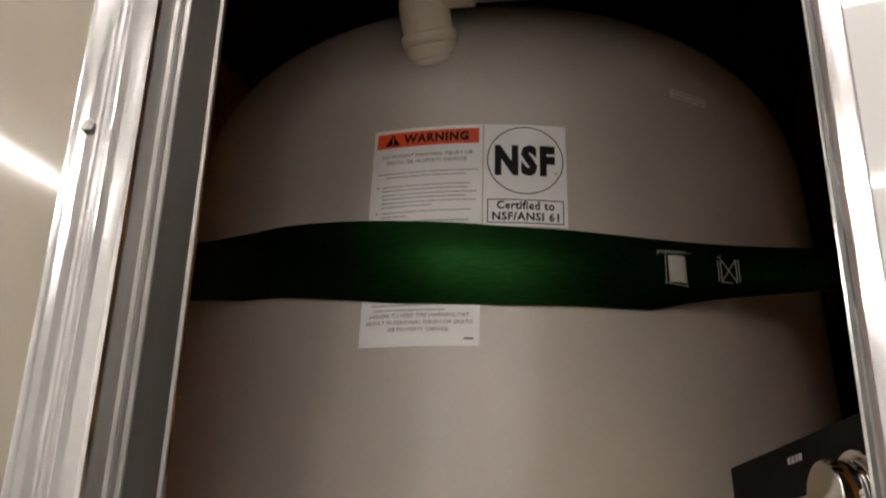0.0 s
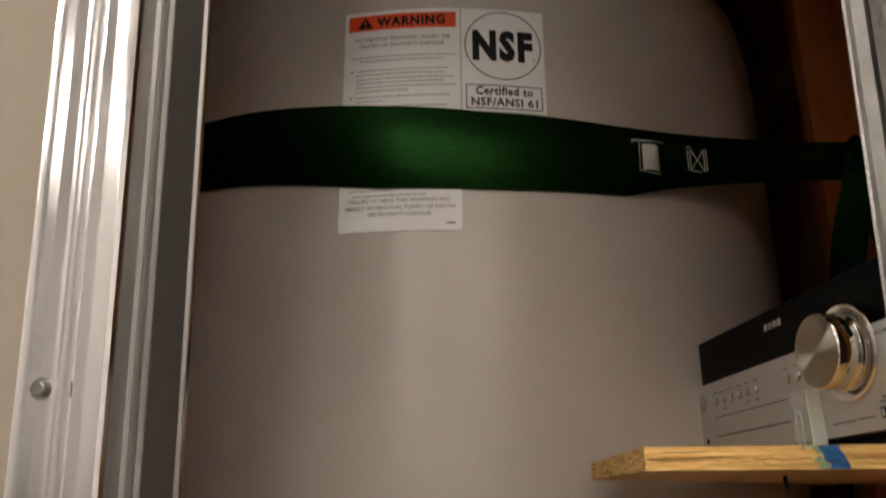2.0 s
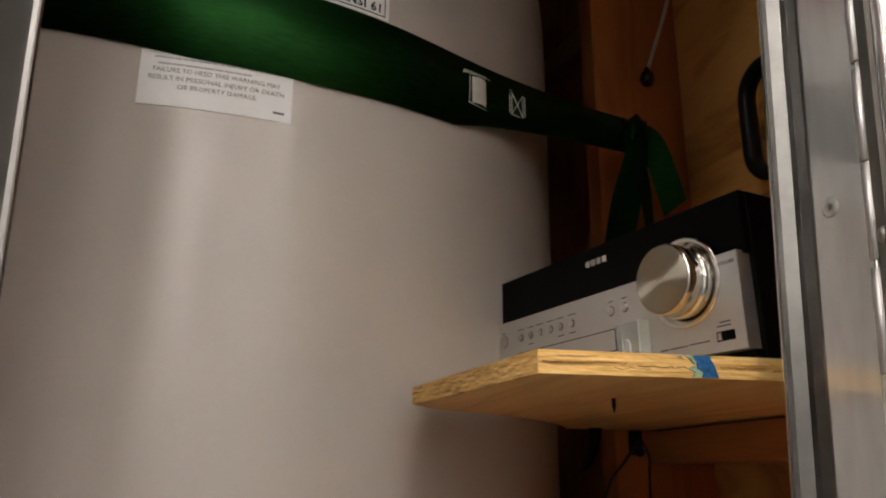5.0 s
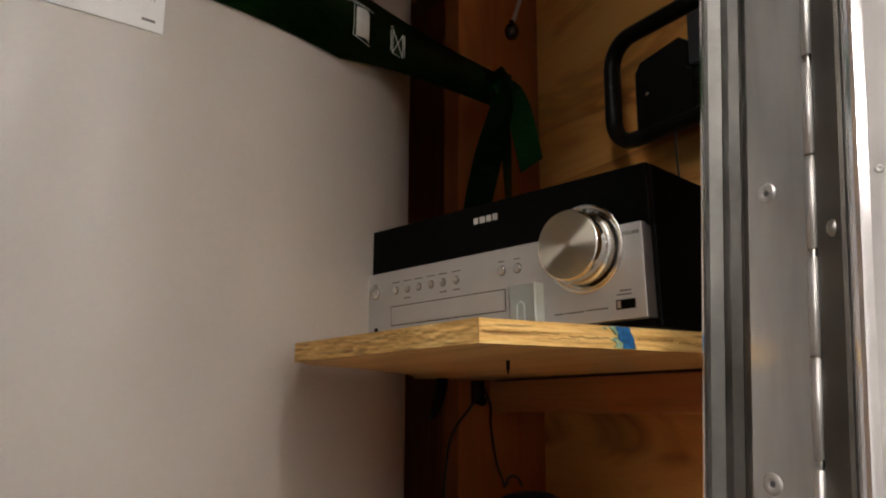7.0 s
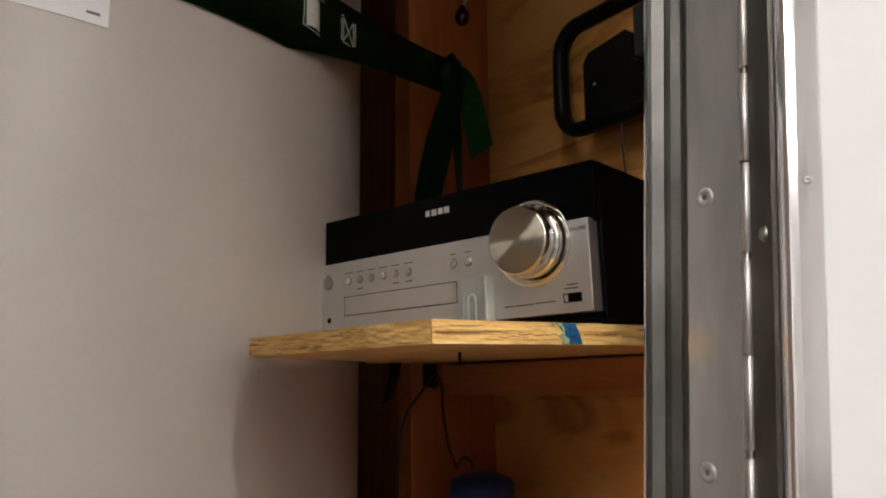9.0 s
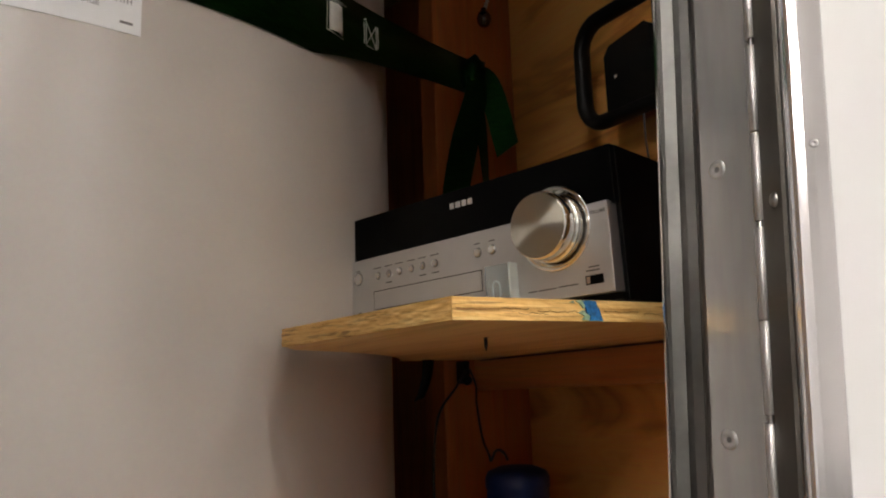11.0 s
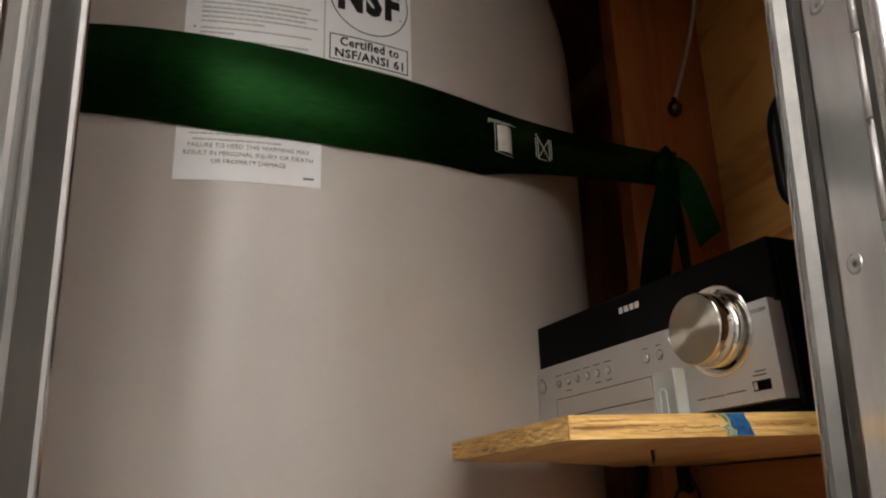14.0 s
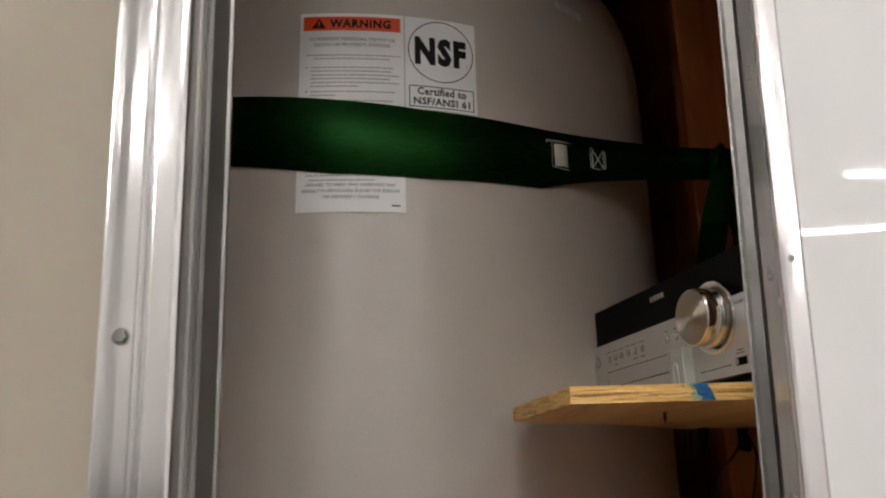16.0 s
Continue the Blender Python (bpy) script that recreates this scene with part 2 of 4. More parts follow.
m, t, b = nodes_of("green_webbing")
c = coords(t)
ribs = t.nodes.new("ShaderNodeTexWave")
ribs.bands_direction = "Z"
ribs.inputs["Scale"].default_value = 260
ribs.inputs["Distortion"].default_value = 0.6
link(t, c, ribs.inputs["Vector"])
fuzz = noise_node(t, c, 60, 5, 0.7, (1, 1, 6))
col = ramp(t, fuzz.outputs["Fac"], [(0.3, (0.003, 0.032, 0.005)), (0.7, (0.009, 0.064, 0.010))]).outputs["Color"]
link(t, mix_color(t, 0.2, col, ribs.outputs["Color"], "MULTIPLY"), b.inputs["Base Color"])
b.inputs["Roughness"].default_value = 0.48
b.inputs["Metallic"].default_value = 0.90
tan = t.nodes.new("ShaderNodeTangent")
tan.direction_type, tan.axis = "RADIAL", "Z"
link(t, tan.outputs["Tangent"], b.inputs["Tangent"])
b.inputs["Anisotropic"].default_value = 0.7
b.inputs["Anisotropic Rotation"].default_value = 0.25
bump(t, b, ribs.outputs["Fac"], 0.14, 0.0004)
M_STRAP = m

m, t, b = nodes_of("spun_metal")
tan = t.nodes.new("ShaderNodeTangent")
tan.direction_type, tan.axis = "RADIAL", "Y"
link(t, tan.outputs["Tangent"], b.inputs["Tangent"])
b.inputs["Base Color"].default_value = (0.46, 0.42, 0.345, 1)
b.inputs["Metallic"].default_value = 1.0
b.inputs["Roughness"].default_value = 0.42
b.inputs["Anisotropic"].default_value = 1.0
b.inputs["Anisotropic Rotation"].default_value = 0.25
M_SPUN = m

m, t, b = nodes_of("clear_plastic")
b.inputs["Base Color"].default_value = (0.86, 0.95, 0.97, 1)
b.inputs["Roughness"].default_value = 0.08
b.inputs["Transmission Weight"].default_value = 0.85
b.inputs["IOR"].default_value = 1.46
M_CLEAR = m
M_CUT = plain("frosted_plastic_edge", (0.72, 0.82, 0.84), 0.3, vary=0.06, grain=0.1)
M_CRACK = plain("core_split", (0.36, 0.18, 0.05), 0.8, vary=0.4, scale=300)
M_EDGE_Y, M_EDGE_X = sawn("sawn_edge_side", "y"), sawn("sawn_edge_front", "x")


# ---- building helpers ----
def box(bm, lo, hi, bevel=0.0, m=None):
    """A box between two corners, its edges rounded off."""
    r = bmesh.ops.create_cube(bm, size=1.0)
    v = r["verts"]
    lo, hi = Vector(lo), Vector(hi)
    bmesh.ops.scale(bm, vec=hi - lo, verts=v)
    bmesh.ops.translate(bm, vec=(lo + hi) / 2, verts=v)
    if bevel:
        e = list({e for x in v for e in x.link_edges})
        out = bmesh.ops.bevel(bm, geom=e, offset=bevel, segments=2, affect="EDGES", profile=0.6)
        v = list({x for f in out["faces"] for x in f.verts} | {x for x in v if x.is_valid})
    if m is not None:
        bmesh.ops.transform(bm, matrix=m, verts=v)
    return bm


def lathe(bm, profile, m=None, steps=32, caps=True):
    """Turns a profile of (radius, height) round the local z axis."""
    m = m or Matrix()
    rings = []
    for r, z in profile:
        rings.append([bm.verts.new(m @ Vector((r * math.cos(2 * math.pi * i / steps), r * math.sin(2 * math.pi * i / steps), z))) for i in range(steps)])
    for a, c2 in zip(rings, rings[1:]):
        for i in range(steps):
            f = bm.faces.new((a[i], a[(i + 1) % steps], c2[(i + 1) % steps], c2[i]))
            f.smooth = True
    if caps:
        bm.faces.new(list(reversed(rings[0])))
        bm.faces.new(rings[-1])
    return bm


def along(p, q):
    """The pose at p whose z axis points to q."""
    d = Vector(q) - Vector(p)
    return Matrix.Translation(p) @ d.to_track_quat("Z", "Y").to_matrix().to_4x4()


def smooth_path(points, per=6):
    """A smooth line through the points."""
    p = [Vector(a) for a in points]
    p = [2 * p[0] - p[1]] + p + [2 * p[-1] - p[-2]]
    out = []
    for i in range(1, len(p) - 2):
        for k in range(per):
            s = k / per
            a, b2, c2, d = p[i - 1:i + 3]
            out.append(0.5 * (2 * b2 + (c2 - a) * s + (2 * a - 5 * b2 + 4 * c2 - d) * s * s + (3 * b2 - a - 3 * c2 + d) * s ** 3))
    return out + [p[-2]]


def tube(bm, path, r, sides=8, closed=False):
    """A round bar along a line of points."""
    p = [Vector(a) for a in path]
    rings, n = [], len(p)
    up = None
    for i in range(n):
        a = p[(i - 1) % n] if closed or i else p[0]
        c2 = p[(i + 1) % n] if closed or i < n - 1 else p[-1]
        d = (c2 - a).normalized()
        if up is None:
            up = d.orthogonal().normalized()
        up = (up - d * up.dot(d)).normalized()
        s = d.cross(up)
        rings.append([bm.verts.new(p[i] + r * (up * math.cos(2 * math.pi * k / sides) + s * math.sin(2 * math.pi * k / sides))) for k in range(sides)])
    for i in range(n if closed else n - 1):
        a, c2 = rings[i], rings[(i + 1) % n]
        off = 0
        if closed and i == n - 1:
            off = min(range(sides), key=lambda k: (c2[k].co - a[0].co).length)
        for k in range(sides):
            f = bm.faces.new((a[k], a[(k + 1) % sides], c2[(k + 1 + off) % sides], c2[(k + off) % sides]))
            f.smooth = True
    if not closed:
        bm.faces.new(list(reversed(rings[0])))
        bm.faces.new(rings[-1])
    return bm


def prism(bm, outline, z0, z1, m=None):
    """An outline of (x, y), raised from z0 to z1."""
    m = m or Matrix()
    lo = [bm.verts.new(m @ Vector((x, y, z0))) for x, y in outline]
    hi = [bm.verts.new(m @ Vector((x, y, z1))) for x, y in outline]
    n = len(lo)
    for i in range(n):
        bm.faces.new((lo[i], lo[(i + 1) % n], hi[(i + 1) % n], hi[i]))
    bm.faces.new(list(reversed(lo)))
    bm.faces.new(hi)
    return bm


def ribbon(bm, rows, thick):
    """A band through rows of (upper edge, lower edge, outward way), with its thickness."""
    quads = []
    for a, c2, n in rows:
        a, c2, n = Vector(a), Vector(c2), Vector(n)
        mid = (a + c2) / 2 + n * thick * 0.2
        quads.append([bm.verts.new(x) for x in (a + n * thick, mid + n * thick, c2 + n * thick, c2, a)])
    for p, q in zip(quads, quads[1:]):
        for i in range(5):
            f = bm.faces.new((p[i], p[(i + 1) % 5], q[(i + 1) % 5], q[i]))
            f.smooth = i < 2
    bm.faces.new(list(reversed(quads[0])))
    bm.faces.new(quads[-1])
    return bm


def letters(bm, text, size, place, width=None, bold=0.0):
    """Letters as a mesh, their plane mapped by place((x, y)); with a width they are drawn out or squeezed to it, centred on 0."""
    cu = bpy.data.curves.new("letters", "FONT")
    cu.body, cu.size, cu.resolution_u, cu.offset, cu.space_character = text, size, 2, bold * size, 1 + bold * 3.2
    ob = bpy.data.objects.new("letters", cu)
    me = ob.to_mesh()
    xs = [v.co.x for v in me.vertices]
    x0, x1 = min(xs), max(xs)
    k = width / (x1 - x0) if width else 1.0
    vs = [bm.verts.new(place(((v.co.x - (x0 + x1) / 2) * k, v.co.y))) for v in me.vertices]
    for p in me.polygons:
        try:
            bm.faces.new([vs[i] for i in p.vertices])
        except ValueError:
            pass
    ob.to_mesh_clear()
    bpy.data.objects.remove(ob)
    bpy.data.curves.remove(cu)
    return bm


def thing(name, label, category, m=None, group="", kind=""):
    """An Empty at a thing's base that parents its parts."""
    ob = new(name)
    ob.empty_display_size = 0.02
    ob.matrix_basis = m or Matrix()
    return tagged(ob, label, category, group, kind)


def part(name, bm, material, parent, label="", local=False, angle=35):
    """Links a bmesh as one mesh under a thing or part. Its points are in the world unless local."""
    top = parent
    while top.parent:
        top = top.parent
    if not local:
        bmesh.ops.transform(bm, matrix=top.matrix_basis.inverted(), verts=bm.verts)
    bmesh.ops.recalc_face_normals(bm, faces=bm.faces)
    me = bpy.data.meshes.new(name)
    bm.to_mesh(me)
    bm.free()
    me.materials.append(material)
    ob = new(name, me)
    ob.parent = parent
    return tagged(ob, label)


def solid(name, bm, material, label, category, group="", kind=""):
    """A thing or a piece of the setting that is one mesh."""
    bmesh.ops.recalc_face_normals(bm, faces=bm.faces)
    me = bpy.data.meshes.new(name)
    bm.to_mesh(me)
    bm.free()
    me.materials.append(material)
    return tagged(new(name, me), label, category, group, kind)


def slab(name, lo, hi, material, label, category="wall"):
    return solid(name, box(bmesh.new(), lo, hi), material, label, category, kind="structure")


# ---- the shop round the camera ----
slab("floor", (-7.5, -6.1, -0.1), (3.1, 2.2, 0.0), M_CONCRETE, "grey sealed concrete floor of the shop", "floor")
slab("wall_south", (-7.5, -6.2, 0.0), (3.1, -6.1, 2.9), M_ROOM, "plain off-white painted shop wall")
slab("wall_west", (-7.5, -6.1, 0.0), (-7.4, 2.2, 2.9), M_ROOM, "plain off-white painted shop wall")
slab("wall_east", (3.0, -6.1, 0.0), (3.1, 2.2, 2.9), M_ROOM, "plain off-white painted shop wall")
slab("ceiling", (-7.5, -6.2, 2.9), (3.1, 2.2, 3.0), M_CEIL, "plain white shop ceiling with fluorescent lights", "ceiling")

# ---- the trailer's skin with its doorway ----
X0, X1, TOP, SILL = -0.312, 0.075, 1.955, 0.62
bm = bmesh.new()
box(bm, (-7.4, 0.444, -0.1), (X0 - 0.001, 0.490, 2.95))
wall_l = solid("wall_front", bm, M_SKIN, "glossy beige white trailer side beside an aluminium door frame", "wall", kind="structure")
bm = bmesh.new()
box(bm, (X1, 0.436, 0.0), (3.0, 0.488, 2.9))
wall_r = solid("wall_front_hinge_side", bm, M_SKIN, "glossy beige white trailer side behind an open door", "wall", kind="structure")
bm = bmesh.new()
box(bm, (X0, 0.436, TOP), (X1, 0.488, 2.9))
solid("wall_header", bm, M_SKIN, "glossy beige white trailer side above the doorway", "wall", kind="structure")
bm = bmesh.new()
box(bm, (X0, 0.436, 0.0), (X1, 0.488, SILL))
solid("wall_sill", bm, M_SKIN, "glossy beige white trailer side below the doorway", "wall", kind="structure")

# latch side of the frame
frame_l = thing("door_frame", "bright aluminium door frame with hex bolts on the trailer side", "door frame", pose(-0.33, 0.433, SILL), kind="structure")
prof = [(-0.3535, 0.4440), (-0.3545, 0.4405), (-0.3538, 0.4388), (-0.3525, 0.4384), (-0.3505, 0.4390), (-0.3480, 0.4391), (-0.3420, 0.4386), (-0.3360, 0.4390), (-0.3342, 0.4396), (-0.3336, 0.4412),
        (-0.3324, 0.4418), (-0.3316, 0.4408), (-0.3306, 0.4408), (-0.3298, 0.4424), (-0.3280, 0.4420), (-0.3268, 0.4402), (-0.3255, 0.4397), (-0.3200, 0.4402), (-0.3150, 0.4416), (-0.3130, 0.4425), (-0.3112, 0.4440), (-0.3108, 0.4465), (-0.3130, 0.4480)]
part("flange", prism(bmesh.new(), prof, SILL, TOP), M_ALU, frame_l)
prof = [(-0.3124, 0.4485), (-0.3106, 0.4475), (-0.3108, 0.4590), (-0.3092, 0.4608), (-0.3075, 0.4602), (-0.3068, 0.4630), (-0.3045, 0.4608), (-0.3030, 0.4630), (-0.3005, 0.4890), (-0.2984, 0.4898),
        (-0.2984, 0.4915), (-0.3124, 0.4915)]
part("inner_channel", prism(bmesh.new(), prof, SILL, TOP), M_SHADE_FRAME_IN, frame_l, "inner channel, its aluminium greyed for shade")
# thin plate added over the channel face to carry its deeper shade
part("inner_web", prism(bmesh.new(), [(-0.3034, 0.4640), (-0.3026, 0.4640), (-0.2999, 0.4886), (-0.3008, 0.4886)], SILL, TOP), M_SHADE_WEB, frame_l, "thin plate on the channel, coloured dark grey for shade")
part("lip", prism(bmesh.new(), [(-0.2993, 0.4916), (-0.2978, 0.4905), (-0.2974, 0.4925), (-0.2990, 0.4932)], SILL, TOP), M_ALU, frame_l)
for z in (0.906, 1.128, 1.350, 1.572, 1.794):
    bm = bmesh.new()
    mm = pose(-0.3405, 0.4390, z, 90, 0, 12 * (z * 9 % 3))
    lathe(bm, [(0.0052, 0.0), (0.0052, 0.0008)], mm, 16)
    lathe(bm, [(0.0040, 0.0008), (0.0040, 0.0034), (0.0034, 0.0040)], mm, 6)
    part("hex_bolt", bm, M_BOLT, frame_l, "small zinc hex bolt")

# hinge side of the frame
frame_r = thing("door_frame", "weathered aluminium door frame carrying a long hinge, its channel darkened for shade", "door frame", pose(0.06, 0.47, SILL), kind="structure")
prof = [(0.0660, 0.4900), (0.0655, 0.5165), (0.0640, 0.5178), (0.0638, 0.5214), (0.0652, 0.5228), (0.0682, 0.5246), (0.0692, 0.5272), (0.0672, 0.5326), (0.0680, 0.5380), (0.0632, 0.5432), (0.0609, 0.5443),
        (0.0609, 0.5455), (0.0748, 0.5455), (0.0748, 0.4900)]
part("inner_channel", prism(bmesh.new(), prof, SILL, TOP), M_SHADE_CHANNEL, frame_r)
part("lip", prism(bmesh.new(), [(0.0594, 0.5445), (0.0608, 0.5441), (0.0608, 0.5458), (0.0596, 0.5460)], SILL, TOP), M_ALU, frame_r)
part("outer_flange", prism(bmesh.new(), [(0.0900, 0.4312), (0.115, 0.4312), (0.115, 0.4356), (0.0900, 0.4356)], SILL, TOP), M_ALU_DULL, frame_r)

hinge = thing("hinge", "long aluminium piano hinge riveted to the door frame", "hinge", pose(0.0625, 0.481, SILL), kind="structure")
part("frame_leaf", prism(bmesh.new(), [(0.0634, 0.4800), (0.0622, 0.5172), (0.0632, 0.5176), (0.0655, 0.5160), (0.0656, 0.4800)], SILL + 0.01, TOP - 0.01), M_STRIP, hinge)
for k in range(8):
    z = 1.395 + 0.1454 * (k - 4)
    bm = bmesh.new()
    mm = along((0.0629, 0.5065, z), (0.0529, 0.5062, z))
    lathe(bm, [(0.0055, 0.0), (0.0054, 0.0005), (0.0042, 0.0011), (0.0024, 0.0013), (0.0017, 0.0004), (0.0002, 0.0004)], mm, 24)
    rv = part("rivet", bm, M_STRIP, hinge, "round pop rivet")
    part("rivet_hole", lathe(bmesh.new(), [(0.0016, 0.0005), (0.0001, 0.0005)], mm, 12, False), M_RUBBER, rv)
knuckle_mesh = {}
for k in range(30):
    z, odd = 1.4590 + 0.0493 * (k - 17), k % 2
    if not SILL < z < TOP - 0.05:
        continue
    if odd not in knuckle_mesh:
        lo, hi = ((0.0024, 0.0489), (0.0004, 0.0476))[1 - odd]
        kn = part("knuckle", lathe(bmesh.new(), [(0.0028, lo), (0.0033, lo + 0.0004), (0.0033, hi - 0.0004), (0.0028, hi)], Matrix(), 14), M_KNUCKLE, hinge, local=True)
        knuckle_mesh[odd] = kn.data
    else:
        kn = new("knuckle", knuckle_mesh[odd])
        kn.parent = hinge
    kn.matrix_basis = Matrix.Translation((0.0003 * odd, 0, z - SILL))
for k in range(5):
    z = 1.369 + 0.23 * (k - 2)
    mm = along((0.0500, 0.4632, z), (0.0421, 0.4693, z))
    part("rivet", lathe(bmesh.new(), [(0.0040, 0.0), (0.0040, 0.0006), (0.0028, 0.0022), (0.0006, 0.0026)], mm, 16), M_ALU_DULL, hinge, "domed rivet on the leaf")
# leaf coloured dark, which puts in the shade between knuckles and door
part("door_leaf", prism(bmesh.new(), [(0.0602, 0.4776), (0.0446, 0.4562), (0.0462, 0.4548), (0.0620, 0.4762)], SILL + 0.01, TOP - 0.01), M_SHADE_LEAF, hinge, "door-side hinge leaf, darkened for the shade of the gap")
part("pin", tube(bmesh.new(), [(0.0625, 0.481, SILL + 0.02), (0.0625, 0.481, TOP - 0.02)], 0.0014, 8), M_STEEL, hinge)

# the open door
DOOR_TURN = 43.0
d_m = Matrix.Translation((0.0405, 0.4510, SILL)) @ pose(0, 0, 0, 0, 0, -90 + DOOR_TURN)
door = thing("door_1", "glossy white trailer door standing open on its hinge", "door", d_m, kind="structure")
H = TOP - SILL
part("panel", box(bmesh.new(), (0.0190, -0.0030, 0.004), (0.345, 0.016, H - 0.004), 0.0003), M_DOOR, door, local=True)
prof = [(0.0016, 0.0170), (0.0016, 0.0020), (0.0020, 0.0002), (0.0030, -0.0012), (0.0046, -0.0024), (0.0056, -0.0028), (0.0085, -0.0033), (0.0125, -0.0035), (0.0170, -0.0034), (0.0180, -0.0034), (0.0186, -0.0032), (0.0188, -0.0028), (0.0188, 0.0170)]
part("edge_trim", prism(bmesh.new(), prof, 0.0, H), M_TRIM, door, "bright aluminium edge trim", local=True)
for k in range(6):
    z = 1.391 - SILL + 0.23 * (k - 3)
    bm = bmesh.new()
    mm = Matrix.Translation((0.0125, -0.0034, z)) @ pose(0, 0, 0, 90, 0, -10)
    lathe(bm, [(0.0021, 0.0), (0.0019, 0.0007), (0.0008, 0.0009), (0.0006, 0.0003), (0.0001, 0.0003)], mm, 14)
    part("screw", bm, M_ALU_DULL, door, "small dull screw head", local=True)

# the trailer's side leans a little
LEAN_L = Matrix.Translation((0, 0.45, 1.4)) @ pose(0, 0, 0, 4.9, 0.5, 0) @ Matrix.Translation((0, -0.45, -1.4))
LEAN_R = Matrix.Translation((0, 0.50, 1.4)) @ pose(0, 0, 0, 2.6, 1.3, 0) @ Matrix.Translation((0, -0.50, -1.4))
for ob, lean in ((wall_l, LEAN_L), (frame_l, LEAN_L), (wall_r, LEAN_R), (frame_r, LEAN_R), (hinge, LEAN_R), (door, LEAN_R)):
    ob.matrix_basis = lean @ ob.matrix_basis

# ---- inside: linings ----
slab("wall_right", (0.345, 0.490, 0.55), (0.360, 2.00, 2.45), M_PLY, "bare plywood side wall with brown grain", "wall")
slab("wall_back", (-1.0, 1.95, 0.55), (0.345, 1.97, 2.45), M_SHADE_WOOD, "bare wood wall behind the tank, coloured near black for shade")
slab("wall_left", (-1.015, 0.490, 0.55), (-1.0, 1.97, 2.45), M_PLY, "bare plywood side wall in shade")
slab("compartment_ceiling", (-1.015, 0.490, 2.45), (0.36, 2.0, 2.47), M_SHADE_WOOD, "compartment ceiling coloured near black for its shade", "ceiling")
slab("compartment_floor", (-1.015, 0.490, 0.53), (0.36, 2.0, 0.55), M_PLY, "bare plywood floor under the tank", "floor")
# sheet added over the plywood, its darker colour gives the bay's shade
slab("bay_shade_sheet", (0.3415, 1.090, 0.552), (0.3445, 1.948, 2.448), M_BAY_SHADE, "thin brown board sheet added behind the stud, darkened for shade")
bm = bmesh.new()
box(bm, (0.213, 1.050, 0.55), (0.3448, 1.088, 2.45), 0.0025)
solid("stud", bm, M_STUD, "reddish pine wall stud against the plywood", "stud", kind="structure")
bm = bmesh.new()
box(bm, (-0.30, -0.019, -0.022), (0.32, 0.019, 0.022), 0.002, Matrix.Translation((0.322, 1.42, 2.005)) @ pose(0, 0, 0, 0, -8, 90))
solid("brace", bm, M_BRACE, "pine brace nailed across the dark wall bay", "brace", kind="structure")
bm = bmesh.new()
box(bm, (0.257, 0.545, -0.0195), (0.3448, 1.049, 0.0195), 0.002, Matrix.Translation((0, 0, 1.329 + 0.02 * 0.586 - 0.0127 - 0.0197)) @ Matrix(((1, 0, 0, 0), (0, 1, 0, 0), (0, -0.02, 1, 0), (0, 0, 0, 1))))
solid("cleat", bm, M_CLEAT, "pine cleat on the plywood wall under the shelf", "cleat", kind="structure")

# unseen plywood panels, added to throw warm light back onto the tank
for lo, hi in (((-0.999, 0.500, 0.552), (-0.400, 0.508, 2.448)), ((0.130, 0.541, 0.552), (0.3445, 0.547, 2.448)), ((-0.400, 0.541, 2.00), (0.130, 0.547, 2.448))):
    slab("front_bounce_panel", lo, hi, M_PLY, "unseen plywood panel added by the doorway to bounce warm light")

# ---- the tank ----
CX, CY, R = -0.29, 1.25, 0.474


def on_tank(x, z, out=0.0):
    """A point on the tank's side: x metres round from its front, at height z."""
    a = x / R
    return Vector((CX + (R + out) * math.sin(a), CY - (R + out) * math.cos(a), z))


tank = thing("water_tank", "large off-white plastic water tank with a domed top", "tank", pose(CX, CY, 0.55))
Z0, DOME, SQUARE = 1.78, 0.272, 2 / 3.5
prof = [(0.40, 0.551), (R - 0.01, 0.556), (R, 0.575), (R, 1.0), (R, 1.4), (R, Z0 - 0.03)]
for k in range(0, 28):
    a = math.pi / 2 * k / 28
    prof.append((R * math.cos(a) ** SQUARE, Z0 + DOME * math.sin(a) ** SQUARE))
prof.append((0.012, Z0 + DOME))
part("body", lathe(bmesh.new(), prof, Matrix.Translation((CX, CY, 0)), 128), M_TANK, tank)


def patch(x0, x1, z0, z1, out, thick=0.0004, steps=12):
    """A sheet stuck on the tank's side."""
    bm = bmesh.new()
    rows = []
    for k in range(steps + 1):
        x = x0 + (x1 - x0) * k / steps
        rows.append([bm.verts.new(on_tank(x, z, o)) for z, o in ((z0, out), (z1, out), (z1, out + thick), (z0, out + thick))])
    for p, q in zip(rows, rows[1:]):
        for i in range(4):
            bm.faces.new((p[i], p[(i + 1) % 4], q[(i + 1) % 4], q[i]))
    bm.faces.new(rows[0])
    bm.faces.new(list(reversed(rows[-1])))
    return bm


def words(text, size, x, z, width=None, out=0.0012, bold=0.0):
    return letters(bmesh.new(), text, size, lambda p: on_tank(x + p[0], z + p[1], out), width, bold)


# warning label
WX0, WX1, WZ0, WZ1 = -0.0230, 0.0955, 1.535, 1.776
warn = part("warning_label", patch(WX0, WX1, WZ0, WZ1, 0.0003), M_PAPER, tank, "white warning label with an orange heading")
part("heading_bar", patch(WX0 + 0.004, WX1 - 0.004, 1.7535, 1.7715, 0.0008, 0.0002), M_ORANGE, warn, "orange heading bar")
part("heading", words("WARNING", 0.0145, 0.0455, 1.7577, 0.070, 0.00125, 0.045), M_INK, warn, "black heading letters")
bm = bmesh.new()
